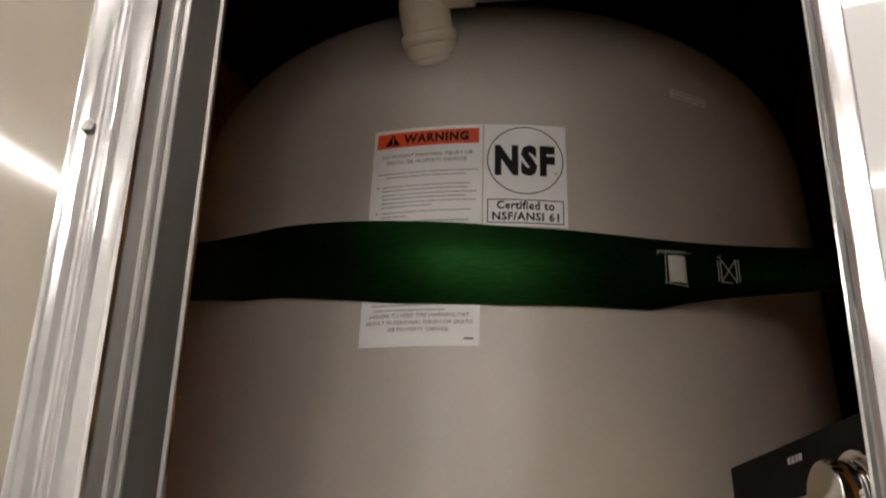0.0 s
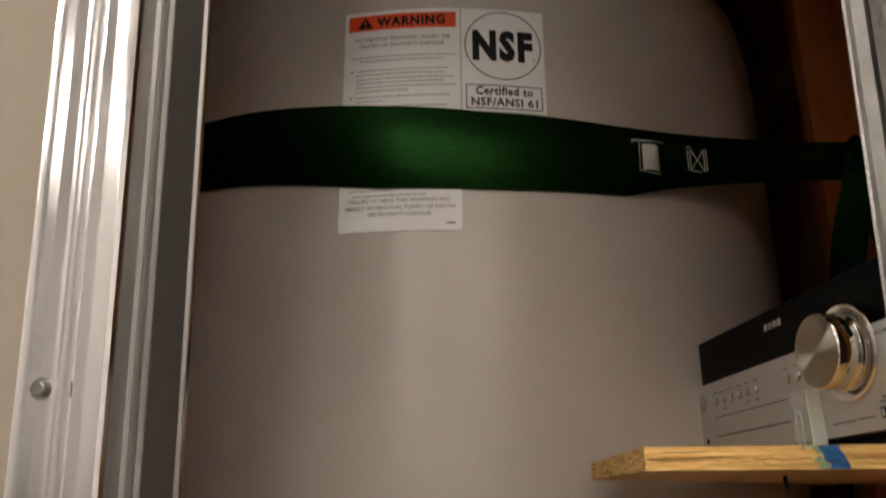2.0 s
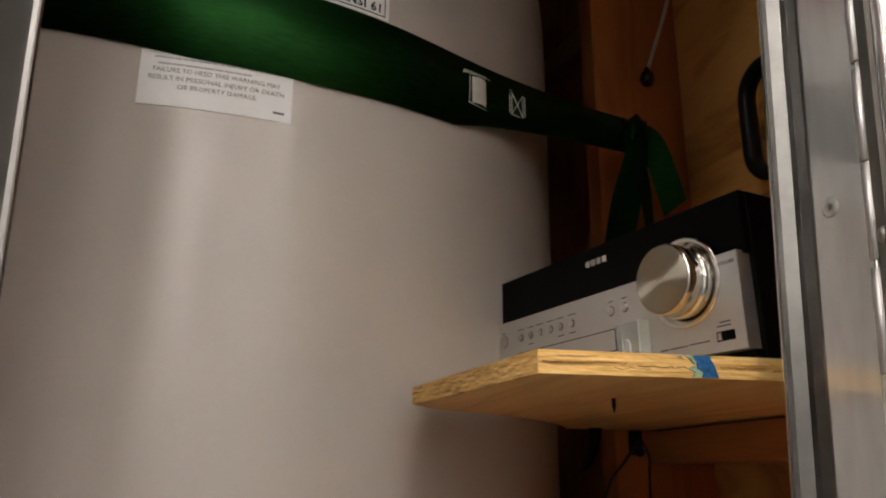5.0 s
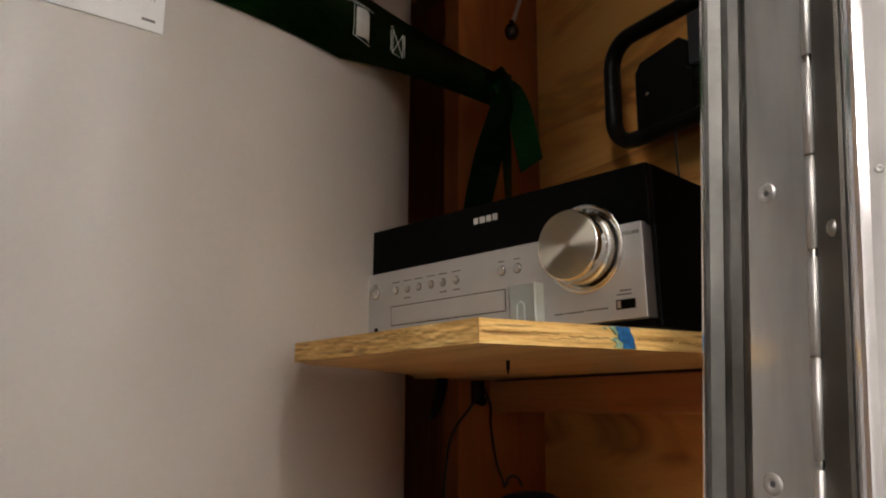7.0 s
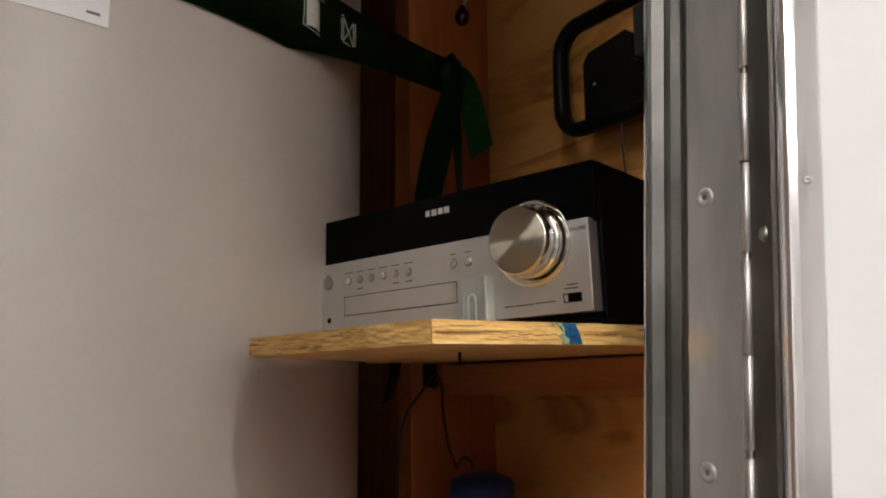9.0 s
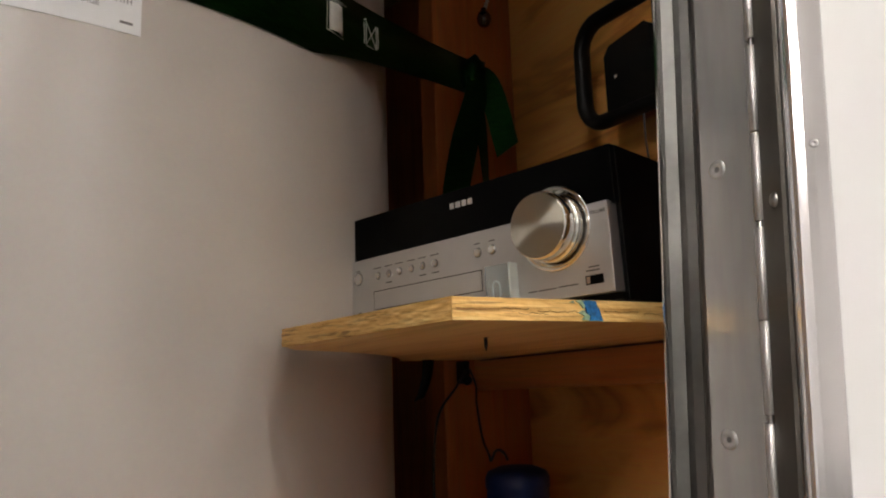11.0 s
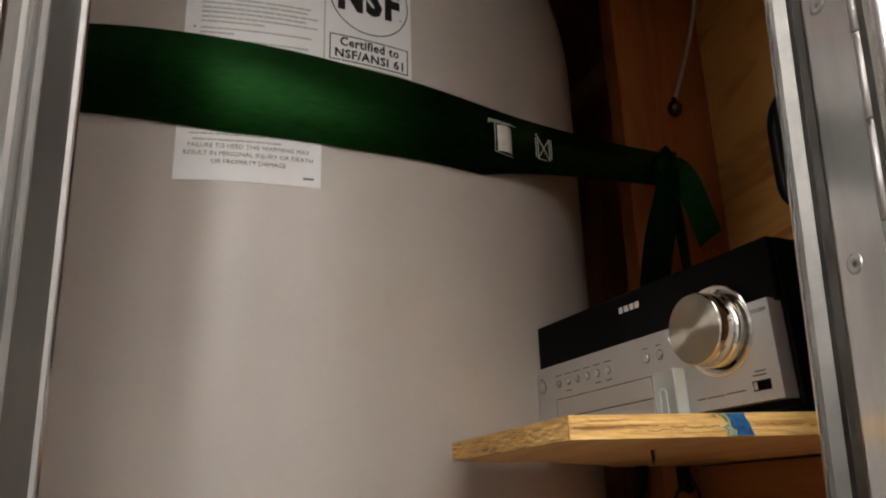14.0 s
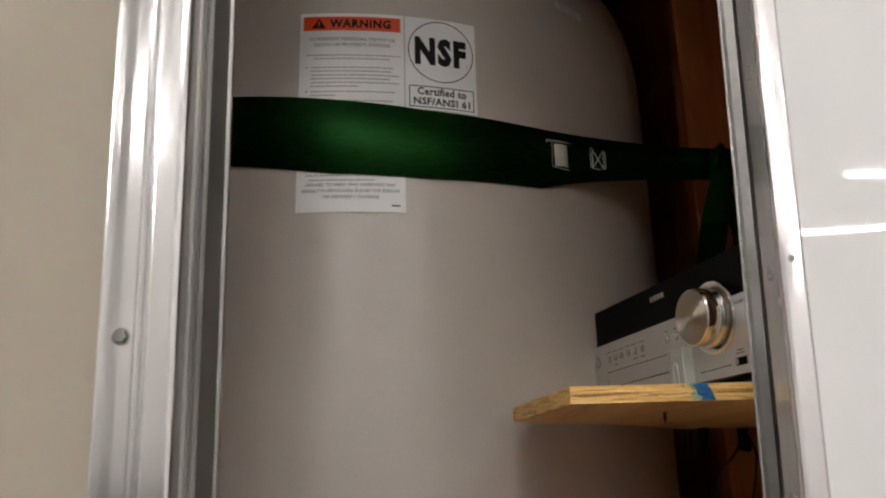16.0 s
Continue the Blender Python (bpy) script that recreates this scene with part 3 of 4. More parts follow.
tri_pts = [(-0.0085, 0.0), (0.0085, 0.0), (0.0, 0.0135)]
vs = [bm.verts.new(on_tank(-0.0015 + x, 1.7560 + z, 0.00125)) for x, z in tri_pts]
bm.faces.new(vs)
part("warning_triangle", bm, M_INK, warn)
bm = bmesh.new()
for x0, x1, z0, z1 in ((-0.0022, -0.0008, 0.0035, 0.0095), (-0.0022, -0.0008, 0.0012, 0.0024)):
    vs = [bm.verts.new(on_tank(x, 1.7560 + z, 0.0014)) for x, z in ((x0, z0), (x1, z0), (x1, z1), (x0, z1))]
    bm.faces.new(vs)
part("triangle_mark", bm, M_ORANGE, warn)
MX = (WX0 + WX1) / 2
for text, size, z, w in (("TO PREVENT PERSONAL INJURY OR", 0.0062, 1.7405, 0.098), ("DEATH OR PROPERTY DAMAGE", 0.0062, 1.7330, 0.086),
                         ("FAILURE TO HEED THIS WARNING MAY", 0.0056, 1.5640, 0.098), ("RESULT IN PERSONAL INJURY OR DEATH", 0.0056, 1.5570, 0.104), ("OR PROPERTY DAMAGE", 0.0056, 1.5500, 0.060)):
    part("warning_text", words(text, size, MX, z, w), M_GREY_INK, warn)
rng = random.Random(4)
lines = [(1.7215, 0.104), (1.7170, 0.086), (1.7060, 0.094), (1.7015, 0.090), (1.6965, 0.096), (1.6920, 0.088), (1.6872, 0.094), (1.6826, 0.05), (1.6760, 0.093), (1.6714, 0.03),
         (1.6648, 0.094), (1.5758, 0.098), (1.5705, 0.066)]
for z, w in lines:
    x = MX - 0.046 if w < 0.098 and z < 1.71 else MX - w / 2
    while x < MX - 0.046 + w - 0.002 if (w < 0.098 and z < 1.71) else x < MX + w / 2 - 0.002:
        n = rng.uniform(0.004, 0.013)
        part("text_bar", patch(x, x + n, z, z + 0.0014, 0.0008, 0.0001, 3), M_FINE_INK, warn)
        x += n + 0.0008
for z in (1.7060, 1.6760, 1.6648):
    part("bullet", patch(MX - 0.0515, MX - 0.0500, z + 0.0003, z + 0.0018, 0.0008, 0.0001, 2), M_INK, warn)
part("text_bar", patch(WX1 - 0.015, WX1 - 0.006, 1.5415, 1.5433, 0.0008, 0.0001, 3), M_GREY_INK, warn)

# certification label
NX0, NX1, NZ0, NZ1 = 0.0968, 0.1820, 1.6590, 1.7757
cert = part("certification_label", patch(NX0, NX1, NZ0, NZ1, 0.0003), M_PAPER, tank, "white certification label with a ringed mark")
NC, NZ, NR = 0.1394, 1.7335, 0.0395
bm = bmesh.new()
ring = []
for k in range(72):
    a = 2 * math.pi * k / 72
    ring.append([bm.verts.new(on_tank(NC + r * math.cos(a), NZ + r * math.sin(a), 0.0010)) for r in (NR, NR - 0.0011)])
for k in range(72):
    bm.faces.new((ring[k][0], ring[k - 1][0], ring[k - 1][1], ring[k][1]))
part("ring", bm, M_INK, cert)
part("mark", words("NSF", 0.0440, NC - 0.0005, 1.7180, 0.0620, 0.0010, 0.062), M_INK, cert, "bold black mark")
for x0, x1, z0, z1 in ((NX0 + 0.004, NX1 - 0.004, 1.6872, 1.6882), (NX0 + 0.004, NX1 - 0.004, 1.6616, 1.6626), (NX0 + 0.004, NX0 + 0.005, 1.6616, 1.6882), (NX1 - 0.005, NX1 - 0.004, 1.6616, 1.6882)):
    part("box_line", patch(x0, x1, z0, z1, 0.0008, 0.0001, 8), M_INK, cert)
part("registered_mark", words("R", 0.0042, NC + 0.0315, 1.7172, None, 0.0010), M_GREY_INK, cert)
part("certified_text", words("Certified to", 0.0125, NC, 1.6773, 0.058, 0.0010, 0.03), M_INK, cert)
part("certified_text", words("NSF/ANSI 61", 0.0120, NC, 1.6652, 0.067, 0.0010, 0.03), M_INK, cert)

# small faded sticker high on the side
stick = part("sticker", patch(0.311, 0.362, 1.8395, 1.8510, -0.0012), M_STICKER, tank, "small faded paper sticker")
for z in (1.8420, 1.8475):
    part("text_bar", patch(0.315, 0.356, z, z + 0.0012, -0.0007, 0.0001, 5), M_FINE_INK, stick)

# ---- pipework on the tank ----
pipe = thing("pipe", "white plastic pipe with an elbow entering the tank", "pipe", pose(-0.245, 0.77, 1.86))
A = Vector((-0.257, 0.797, 1.873))
B = Vector((-0.262, 0.745, 1.945))
C = Vector((0.33, 0.815, 1.924))
bm = bmesh.new()
lathe(bm, [(0.0215, -0.050), (0.0215, -0.004), (0.0225, -0.002), (0.0262, -0.001), (0.0268, 0.003), (0.0262, 0.006)], along(A, B), 32)
lathe(bm, [(0.0262, 0.0062), (0.0278, 0.0068), (0.0302, 0.0206), (0.0300, 0.0212)], along(A, B), 32)
lathe(bm, [(0.0285, 0.0214), (0.0318, 0.0225), (0.0320, 0.0320), (0.0302, 0.0340), (0.0288, 0.0360)], along(A, B), 32)
part("fitting", bm, M_PVC, pipe, "ribbed threaded fitting")
bm = bmesh.new()
dirs = (C - B).normalized()
up = (B - A).normalized()
pts = [A + up * 0.026, A + up * 0.050] + [B - up * 0.032 * (1 - s) ** 2 * 1.0 + dirs * 0.034 * s ** 2 for s in (0.1, 0.3, 0.5, 0.7, 0.9)] + [B + dirs * 0.046, B + dirs * 0.062]
tube(bm, pts, 0.0285, 28)
part("elbow", bm, M_PVC, pipe)
part("length", tube(bmesh.new(), [B + dirs * 0.040, C], 0.0242, 28), M_PVC, pipe, "long straight plastic length")
bm = bmesh.new()
lathe(bm, [(0.0245, 0.0), (0.0280, 0.001), (0.0280, 0.060), (0.0245, 0.061)], along(B + dirs * 0.372, C), 28)
part("coupling", bm, M_PVC, pipe)
fw = Vector((0, -1, 0)) - dirs * Vector((0, -1, 0)).dot(dirs)
fw.normalize()
uw = dirs.cross(fw)
uw = uw if uw.z > 0 else -uw


def on_pipe(p, s0, up0):
    a = (up0 + p[1]) / 0.0242
    return B + dirs * (s0 + p[0]) + (fw * math.cos(a) + uw * math.sin(a)) * 0.0246


part("pipe_print", letters(bmesh.new(), "STM D1785 NSFpw U P Code JM90 HA  2014 JAN 11 7S 17 16", 0.0125, lambda p: on_pipe(p, 0.196, -0.0145), 0.270), M_PVC_PRINT, pipe, "grey ink print along the pipe")
for s0, w in ((0.347, 0.010), (0.361, 0.006)):
    bm = bmesh.new()
    vs = [[bm.verts.new(on_pipe((x, 0), s0, h)) for x in (-w / 2, w / 2)] for h in (-0.011, -0.006, -0.001)]
    for p, q in zip(vs, vs[1:]):
        bm.faces.new((p[0], p[1], q[1], q[0]))
    part("print_bar", bm, M_PVC_PRINT, pipe)
vent = thing("pipe_fitting", "pale plastic pipe fitting above the tank in shade", "pipe fitting", pose(-0.53, 0.92, 2.2))
part("body", lathe(bmesh.new(), [(0.036, -0.03), (0.040, -0.026), (0.040, 0.02), (0.030, 0.026), (0.030, 0.12)], along((-0.51, 0.90, 2.175), (-0.60, 0.98, 2.26)), 24), M_PVC, vent)

part("riser", tube(bmesh.new(), smooth_path([(-0.585, 0.967, 2.246), (-0.61, 0.99, 2.29), (-0.615, 0.995, 2.36), (-0.615, 0.995, 2.4495)]), 0.0295, 20), M_PVC, vent)

# ---- the green strap ----
strap = thing("strap", "dark green webbing strap tied round the tank", "strap", pose(CX, CY - R, 1.62))
rows = []
KNOT = Vector((0.219, 0.982, 1.659))
# far end running off to the other wall
far = Vector((-0.97, 1.02, 1.735))
a0 = math.radians(-22)
leave = Vector((CX + R * math.sin(a0), CY - R * math.cos(a0), 0))
outl = Vector((math.sin(a0), -math.cos(a0), 0))
for k in range(7, 0, -1):
    s = k / 7
    p = leave.lerp(Vector((far.x, far.y, 0)), s)
    zc, w = 1.6440 + (far.z - 1.6440) * s, 0.080 - 0.030 * s
    rows.append((p + Vector((0, 0, zc + w / 2)), p + Vector((0, 0, zc - w / 2)), outl))
for deg in range(-22, 33, 3):
    a = math.radians(deg)
    zt = np.interp(deg, [-22, -16, 1, 15, 28, 33], [1.6845, 1.681, 1.6665, 1.6565, 1.6555, 1.657])
    zb = np.interp(deg, [-22, -16, 1, 15, 28, 33], [1.604, 1.599, 1.5785, 1.5750, 1.5790, 1.582])
    o = Vector((math.sin(a), -math.cos(a), 0))
    p = Vector((CX, CY, 0)) + o * (R + 0.0012)
    rows.append((p + Vector((0, 0, zt)), p + Vector((0, 0, zb)), o))
a1 = math.radians(33)
leave_r = Vector((CX + (R + 0.0012) * math.sin(a1), CY - (R + 0.0012) * math.cos(a1), 0))
o = Vector((math.sin(a1), -math.cos(a1), 0))
for k in range(1, 11):
    s = k / 10
    p = leave_r.lerp(Vector((KNOT.x, KNOT.y, 0)), s)
    zt = 1.657 + (KNOT.z + 0.022 - 1.657) * s ** 1.7
    zb = 1.582 + (KNOT.z - 0.024 - 1.582) * s ** 0.75
    rows.append((p + Vector((0, 0, zt)), p + Vector((0, 0, zb)), o))
part("band", ribbon(bmesh.new(), rows, 0.0016), M_STRAP, strap)
bm = bmesh.new()
bmesh.ops.create_icosphere(bm, subdivisions=3, radius=1.0)
for v in bm.verts:
    n = noise.noise(v.co * 2.2)
    v.co = Vector((v.co.x * 0.018, v.co.y * 0.016, v.co.z * 0.027)) * (1 + 0.28 * n)
for f in bm.faces:
    f.smooth = True
bmesh.ops.transform(bm, matrix=Matrix.Translation(KNOT + Vector((0.006, -0.002, 0))) @ pose(0, 0, 0, 0, 18, 0), verts=bm.verts)
part("knot", bm, M_STRAP, strap)


def tail(points, w0, w1, turn):
    bm = bmesh.new()
    line = smooth_path(points, 5)
    out = []
    n = len(line)
    for i, p in enumerate(line):
        s = i / (n - 1)
        d = (line[min(i + 1, n - 1)] - line[max(i - 1, 0)]).normalized()
        a = math.radians(turn * s - 20)
        side = d.cross(Vector((math.sin(a), -math.cos(a), 0))).normalized()
        w = w0 + (w1 - w0) * min(1, s * 1.8)
        cut = 0.010 * (s > 0.99)
        out.append((p + side * w / 2 + d * cut, p - side * w / 2 - d * cut * 0.2, d.cross(side)))
    return ribbon(bm, out, 0.0015)


part("tail", tail([KNOT + Vector((0.004, -0.012, 0.008)), KNOT + Vector((0.000, -0.020, -0.030)), KNOT + Vector((-0.013, -0.014, -0.085)), KNOT + Vector((-0.026, -0.008, -0.150)), KNOT + Vector((-0.034, -0.004, -0.21))], 0.022, 0.036, 25), M_STRAP, strap)
part("tail", tail([KNOT + Vector((0.004, -0.008, 0.004)), KNOT + Vector((0.022, -0.012, -0.004)), KNOT + Vector((0.037, -0.010, -0.040)), KNOT + Vector((0.053, -0.006, -0.088))], 0.016, 0.031, -25), M_STRAP, strap)
part("tail", tail([KNOT + Vector((0.006, -0.006, -0.006)), KNOT + Vector((0.012, -0.010, -0.060)), KNOT + Vector((0.018, -0.006, -0.110)), KNOT + Vector((0.022, -0.004, -0.17))], 0.014, 0.016, 60), M_STRAP, strap)

# sewn tag and box stitch on the strap
sd = (KNOT - leave_r)
sd.z = 0
sd.normalize()


def on_strap(x, z, out=0.0024):
    """A point on the strap past where it leaves the tank; before that, on the tank."""
    if x >= 0:
        return leave_r + sd * x + o * out + Vector((0, 0, z))
    a = a1 + x / R
    return Vector((CX + (R + 0.0012 + out) * math.sin(a), CY - (R + 0.0012 + out) * math.cos(a), z))


def strip(x0, z0, x1, z1, w, out=0.0026):
    bm = bmesh.new()
    p, q = on_strap(x0, z0, out), on_strap(x1, z1, out)
    tube(bm, [p, (p + q) / 2 + o * 0.0003, q], w, 5)
    return bm


bm = bmesh.new()
rowsx = []
for k in range(7):
    x = 0.0115 + 0.0185 * k / 6
    bulge = 0.0028 + 0.0026 * math.sin(math.pi * k / 6)
    rowsx.append((on_strap(x, 1.6400, bulge), on_strap(x, 1.6115, bulge), o))
ribbon(bm, rowsx, 0.0008)
part("sewn_tag", bm, M_TAG, strap, "folded white sewn-on tag")
for x0, z0, x1, z1 in ((0.001, 1.6445, 0.032, 1.6460), (0.001, 1.6425, 0.038, 1.6450), (0.009, 1.6415, 0.008, 1.6110), (0.007, 1.611, 0.032, 1.609), (0.001, 1.6445, 0.0005, 1.6400)):
    part("stitch", strip(x0, z0, x1, z1, 0.0005), M_THREAD, strap)
SX = 0.066
for x0, z0, x1, z1 in ((0, 0, 0, 0.026), (0.003, 0, 0.003, 0.025), (0.020, 0, 0.020, 0.030), (0.023, 0.002, 0.023, 0.030), (0.003, 0, 0.020, 0.029), (0.020, 0, 0.003, 0.029), (0.003, -0.001, 0.015, -0.001), (0.0, 0.030, 0.004, 0.032)):
    part("stitch", strip(SX + x0, 1.6185 + z0 * 0.85, SX + x1, 1.6185 + z1 * 0.85, 0.0005), M_THREAD, strap)

# ---- the shelf ----
def shelf_z(y):
    return 1.329 - 0.02 * (y - 0.586)


shelf = thing("shelf", "thick plywood shelf with a rough sawn front edge", "shelf", pose(0.1, 0.8, 1.317))
outline = [(-0.064, 0.586), (0.3445, 0.586), (0.3445, 1.0485), (0.150, 1.0485)]
for k in range(9):
    a = math.radians(64 - (64 - 27.5) * k / 8)
    outline.append((CX + (R + 0.010) * math.sin(a), CY - (R + 0.010) * math.cos(a)))
outline.append((-0.090, 0.782))
rng = random.Random(2)
PLY = 0.0126 / 5
for k in range(5):
    bm = bmesh.new()
    inset = 0.0004 + (0.0, 0.0005, 0.0001, 0.0006, 0.0)[k]
    oo = []
    n = len(outline)
    for i, (x, y) in enumerate(outline):
        q = outline[(i + 1) % n]
        steps = 26 if i in (0, n - 1) else 1
        for j in range(steps):
            s = j / steps
            px, py = x + (q[0] - x) * s, y + (q[1] - y) * s
            if i == 0:
                py += inset + rng.uniform(0, 0.0010)
            if i == n - 1:
                px += inset + rng.uniform(0, 0.0012)
            oo.append((px, py))
    zz = -PLY * (5 - k)
    prism(bm, oo, zz, zz + PLY - 0.00008)
    for v in bm.verts:
        v.co.z += shelf_z(v.co.y)
    part("ply", bm, M_PLYA if k % 2 == 0 else M_PLYB, shelf)


def rough_edge(p, q, seed, tilt):
    """A torn, sawn strip along the shelf's edge from p to q."""
    bm = bmesh.new()
    p, q = Vector(p), Vector(q)
    d = (q - p).normalized()
    out = Vector((d.y, -d.x, 0))
    n, rows = int((q - p).length / 0.0016), []
    for i in range(n + 1):
        at, col = p.lerp(q, i / n), []
        for j in range(9):
            h = -0.0126 * j / 8
            tear = noise.noise(Vector((i * 0.10, j * 0.55 + i * tilt, seed))) + 0.5 * noise.noise(Vector((i * 0.33, j * 0.9, seed + 5)))
            o1 = 0.0004 + (0.0007 * max(-0.4, tear) if 0 < j < 8 else 0.0)
            v = at + out * o1
            col.append(bm.verts.new((v.x, v.y, shelf_z(v.y) + h + (0.0002 if j == 0 else -0.0003 * abs(tear) if j == 8 else 0))))
        rows.append(col)
    for a, c2 in zip(rows, rows[1:]):
        for j in range(8):
            bm.faces.new((a[j], a[j + 1], c2[j + 1], c2[j]))
    ends = [[bm.verts.new((v.co - out * 0.003)) for v in (r[0], r[-1])] for r in rows]
    for k in range(n):
        bm.faces.new((rows[k][0], rows[k + 1][0], ends[k + 1][0], ends[k][0]))
        bm.faces.new((rows[k][-1], ends[k][1], ends[k + 1][1], rows[k + 1][-1]))
    return bm


part("sawn_edge", rough_edge((-0.0642, 0.5858, 0), (0.3440, 0.5858, 0), 1, 0.0), M_EDGE_X, shelf, "rough sawn front edge with dark core")
part("sawn_edge", rough_edge((-0.0902, 0.7815, 0), (-0.0642, 0.5858, 0), 2, 0.06), M_EDGE_Y, shelf, "torn pale side edge")


def crack(x0, x1, h, seed, r):
    """A thin dark split that wanders along the core of the front edge."""
    pts = []
    for k in range(int((x1 - x0) / 0.0012) + 1):
        x = x0 + 0.0012 * k
        n = noise.noise(Vector((x * 160, seed, 0))) + 0.6 * noise.noise(Vector((x * 520, seed, 3)))
        pts.append((x, 0.5852 - 0.0002 * n, shelf_z(0.5855) - 0.0126 * h + 0.0013 * n))
    return tube(bmesh.new(), pts, r, 5)


for x0, x1, h, seed, r in ((-0.062, -0.040, 0.50, 1, 0.00026), (-0.034, -0.012, 0.46, 2, 0.00030), (-0.006, 0.024, 0.56, 3, 0.00032), (-0.020, 0.002, 0.68, 6, 0.00022), (0.046, 0.075, 0.50, 4, 0.00030), (0.080, 0.110, 0.58, 5, 0.00026)):
    part("core_crack", crack(x0, x1, h, seed, r), M_CRACK, shelf, "dark split in the plywood core")


def smear(pts, mat, name, label):
    bm = bmesh.new()
    bot = [bm.verts.new((x, 0.5846 - 0.0004, z)) for x, z in pts]
    back = [bm.verts.new((x, 0.5862, z)) for x, z in pts]
    bm.faces.new(bot)
    n = len(pts)
    for i in range(n):
        bm.faces.new((bot[i], bot[(i + 1) % n], back[(i + 1) % n], back[i]))
    return part(name, bm, mat, shelf, label)


smear([(0.0275, 1.3289), (0.0385, 1.3289), (0.0392, 1.3262), (0.0412, 1.3235), (0.0422, 1.3200), (0.0434, 1.3166), (0.0330, 1.3166), (0.0338, 1.3195), (0.0308, 1.3212), (0.0302, 1.3250)], M_PAINT, "paint_mark", "bright blue paint smear")
for pts in ([(0.0225, 1.3288), (0.0272, 1.3289), (0.0298, 1.3250), (0.0285, 1.3240), (0.0262, 1.3268)], [(0.0245, 1.3215), (0.0285, 1.3232), (0.0303, 1.3212), (0.0333, 1.3196), (0.0325, 1.3168), (0.0270, 1.3172), (0.0290, 1.3195)], [(0.0180, 1.3280), (0.0205, 1.3286), (0.0215, 1.3270)]):
    smear(pts, M_PAINT_THIN, "paint_mark", "thin greenish paint edge")
screw = thing("screw", "dark wood screw poking out under the shelf", "screw", pose(0.038, 0.703, 1.31))
bm = bmesh.new()
prof = [(0.0016, 0.004)]
for k in range(6):
    prof += [(0.0016, 0.001 - 0.0013 * k), (0.0011, 0.0004 - 0.0013 * k)]
prof.append((0.0003, -0.0100))
lathe(bm, prof, Matrix.Translation((0.038, 0.703, shelf_z(0.703) - 0.0127)), 10)
part("thread", bm, M_BLACKPLASTIC, screw)

# ---- the stereo ----
st = thing("stereo", "compact black stereo with a silver front and chrome knob", "stereo", Matrix.Translation((-0.25, 0.24, 1.29)) @ Matrix.Scale(0.98, 4) @ Matrix.Translation((0.25, -0.24, -1.29)) @ pose(0.0273, 0.907, 1.3262, 0, -1.9, -74.5))
W, HT, DP = 0.2925, 0.1155, 0.205
part("cabinet", box(bmesh.new(), (0, 0.006, 0.0), (W, DP, HT), 0.0012), M_BLACK, st, local=True)
part("black_fascia", box(bmesh.new(), (0.0004, -0.001, 0.0705), (W - 0.0004, 0.0058, HT - 0.0004), 0.0006), M_GLOSSBLACK, st, local=True)
fas = part("silver_fascia", box(bmesh.new(), (-0.0012, -0.0075, 0.0060), (W - 0.0035, 0.0058, 0.0722), 0.0007), M_SILVER, st, local=True)
part("base", box(bmesh.new(), (0.002, -0.001, 0.0005), (W - 0.002, 0.0058, 0.0056)), M_BLACK, st, local=True)
for x, y in ((0.03, 0.03), (W - 0.03, 0.03), (0.03, DP - 0.03), (W - 0.03, DP - 0.03)):
    part("foot", lathe(bmesh.new(), [(0.009, -0.005), (0.010, -0.004), (0.010, 0.0)], Matrix.Translation((x, y, 0)), 16), M_RUBBER, st, local=True)
FR = pose(0, 0, 0, 90, 0, 0)
KX, KZ = 0.2420, 0.0596


def turned(profile, x, z, y, steps=32):
    return lathe(bmesh.new(), profile, Matrix.Translation((x, y, z)) @ FR, steps)


part("knob_recess", turned([(0.0326, 0.0), (0.0330, 0.0010), (0.0318, 0.0020), (0.0290, 0.0012), (0.0284, 0.0003), (0.0001, 0.0003)], KX, KZ, -0.0075, 64), M_CHROME, st, "chrome ring round the knob", local=True)
knob = part("volume_knob", turned([(0.0262, 0.0006), (0.0264, 0.0012), (0.0264, 0.0062), (0.0258, 0.0068), (0.0240, 0.0070), (0.0240, 0.0084), (0.0256, 0.0086), (0.0258, 0.0092), (0.0255, 0.0205), (0.0247, 0.0216), (0.0242, 0.0218)], KX, KZ, -0.0075, 64), M_CHROME, st, "polished chrome volume knob", local=True)
bm = bmesh.new()
lathe(bm, [(0.0242, 0.0218), (0.0236, 0.0220), (0.016, 0.0221), (0.008, 0.0221), (0.0008, 0.0221)], Matrix.Translation((KX, -0.0075, KZ)) @ FR, 64)
part("knob_face", bm, M_SPUN, knob, "spun metal face", local=True)
FY = -0.0075
for x, z, r in [(0.015, 0.0545, 0.0056)] + [(v, 0.0538, 0.0030) for v in (0.0426, 0.0574, 0.0717, 0.0870, 0.1012, 0.1166)] + [(0.1655, 0.0545, 0.0036), (0.1810, 0.0545, 0.0036)]:
    bt = part("button", turned([(r, 0.0), (r, 0.0012), (r * 0.8, 0.0016), (r * 0.3, 0.0013), (0.0001, 0.0013)], x, z, FY, 20), M_BUTTON, fas, local=True)
    part("button_gap", turned([(r + 0.0006, 0.0), (r + 0.0006, 0.0002), (r, 0.0002)], x, z, FY, 20), M_PRINT, fas, local=True)
    wb = 0.010 if r < 0.0035 else 0.006
    part("text_bar", box(bmesh.new(), (x - wb / 2, FY - 0.0002, z + 0.0070), (x + wb / 2, FY, z + 0.0079)), M_PRINT, fas, local=True)
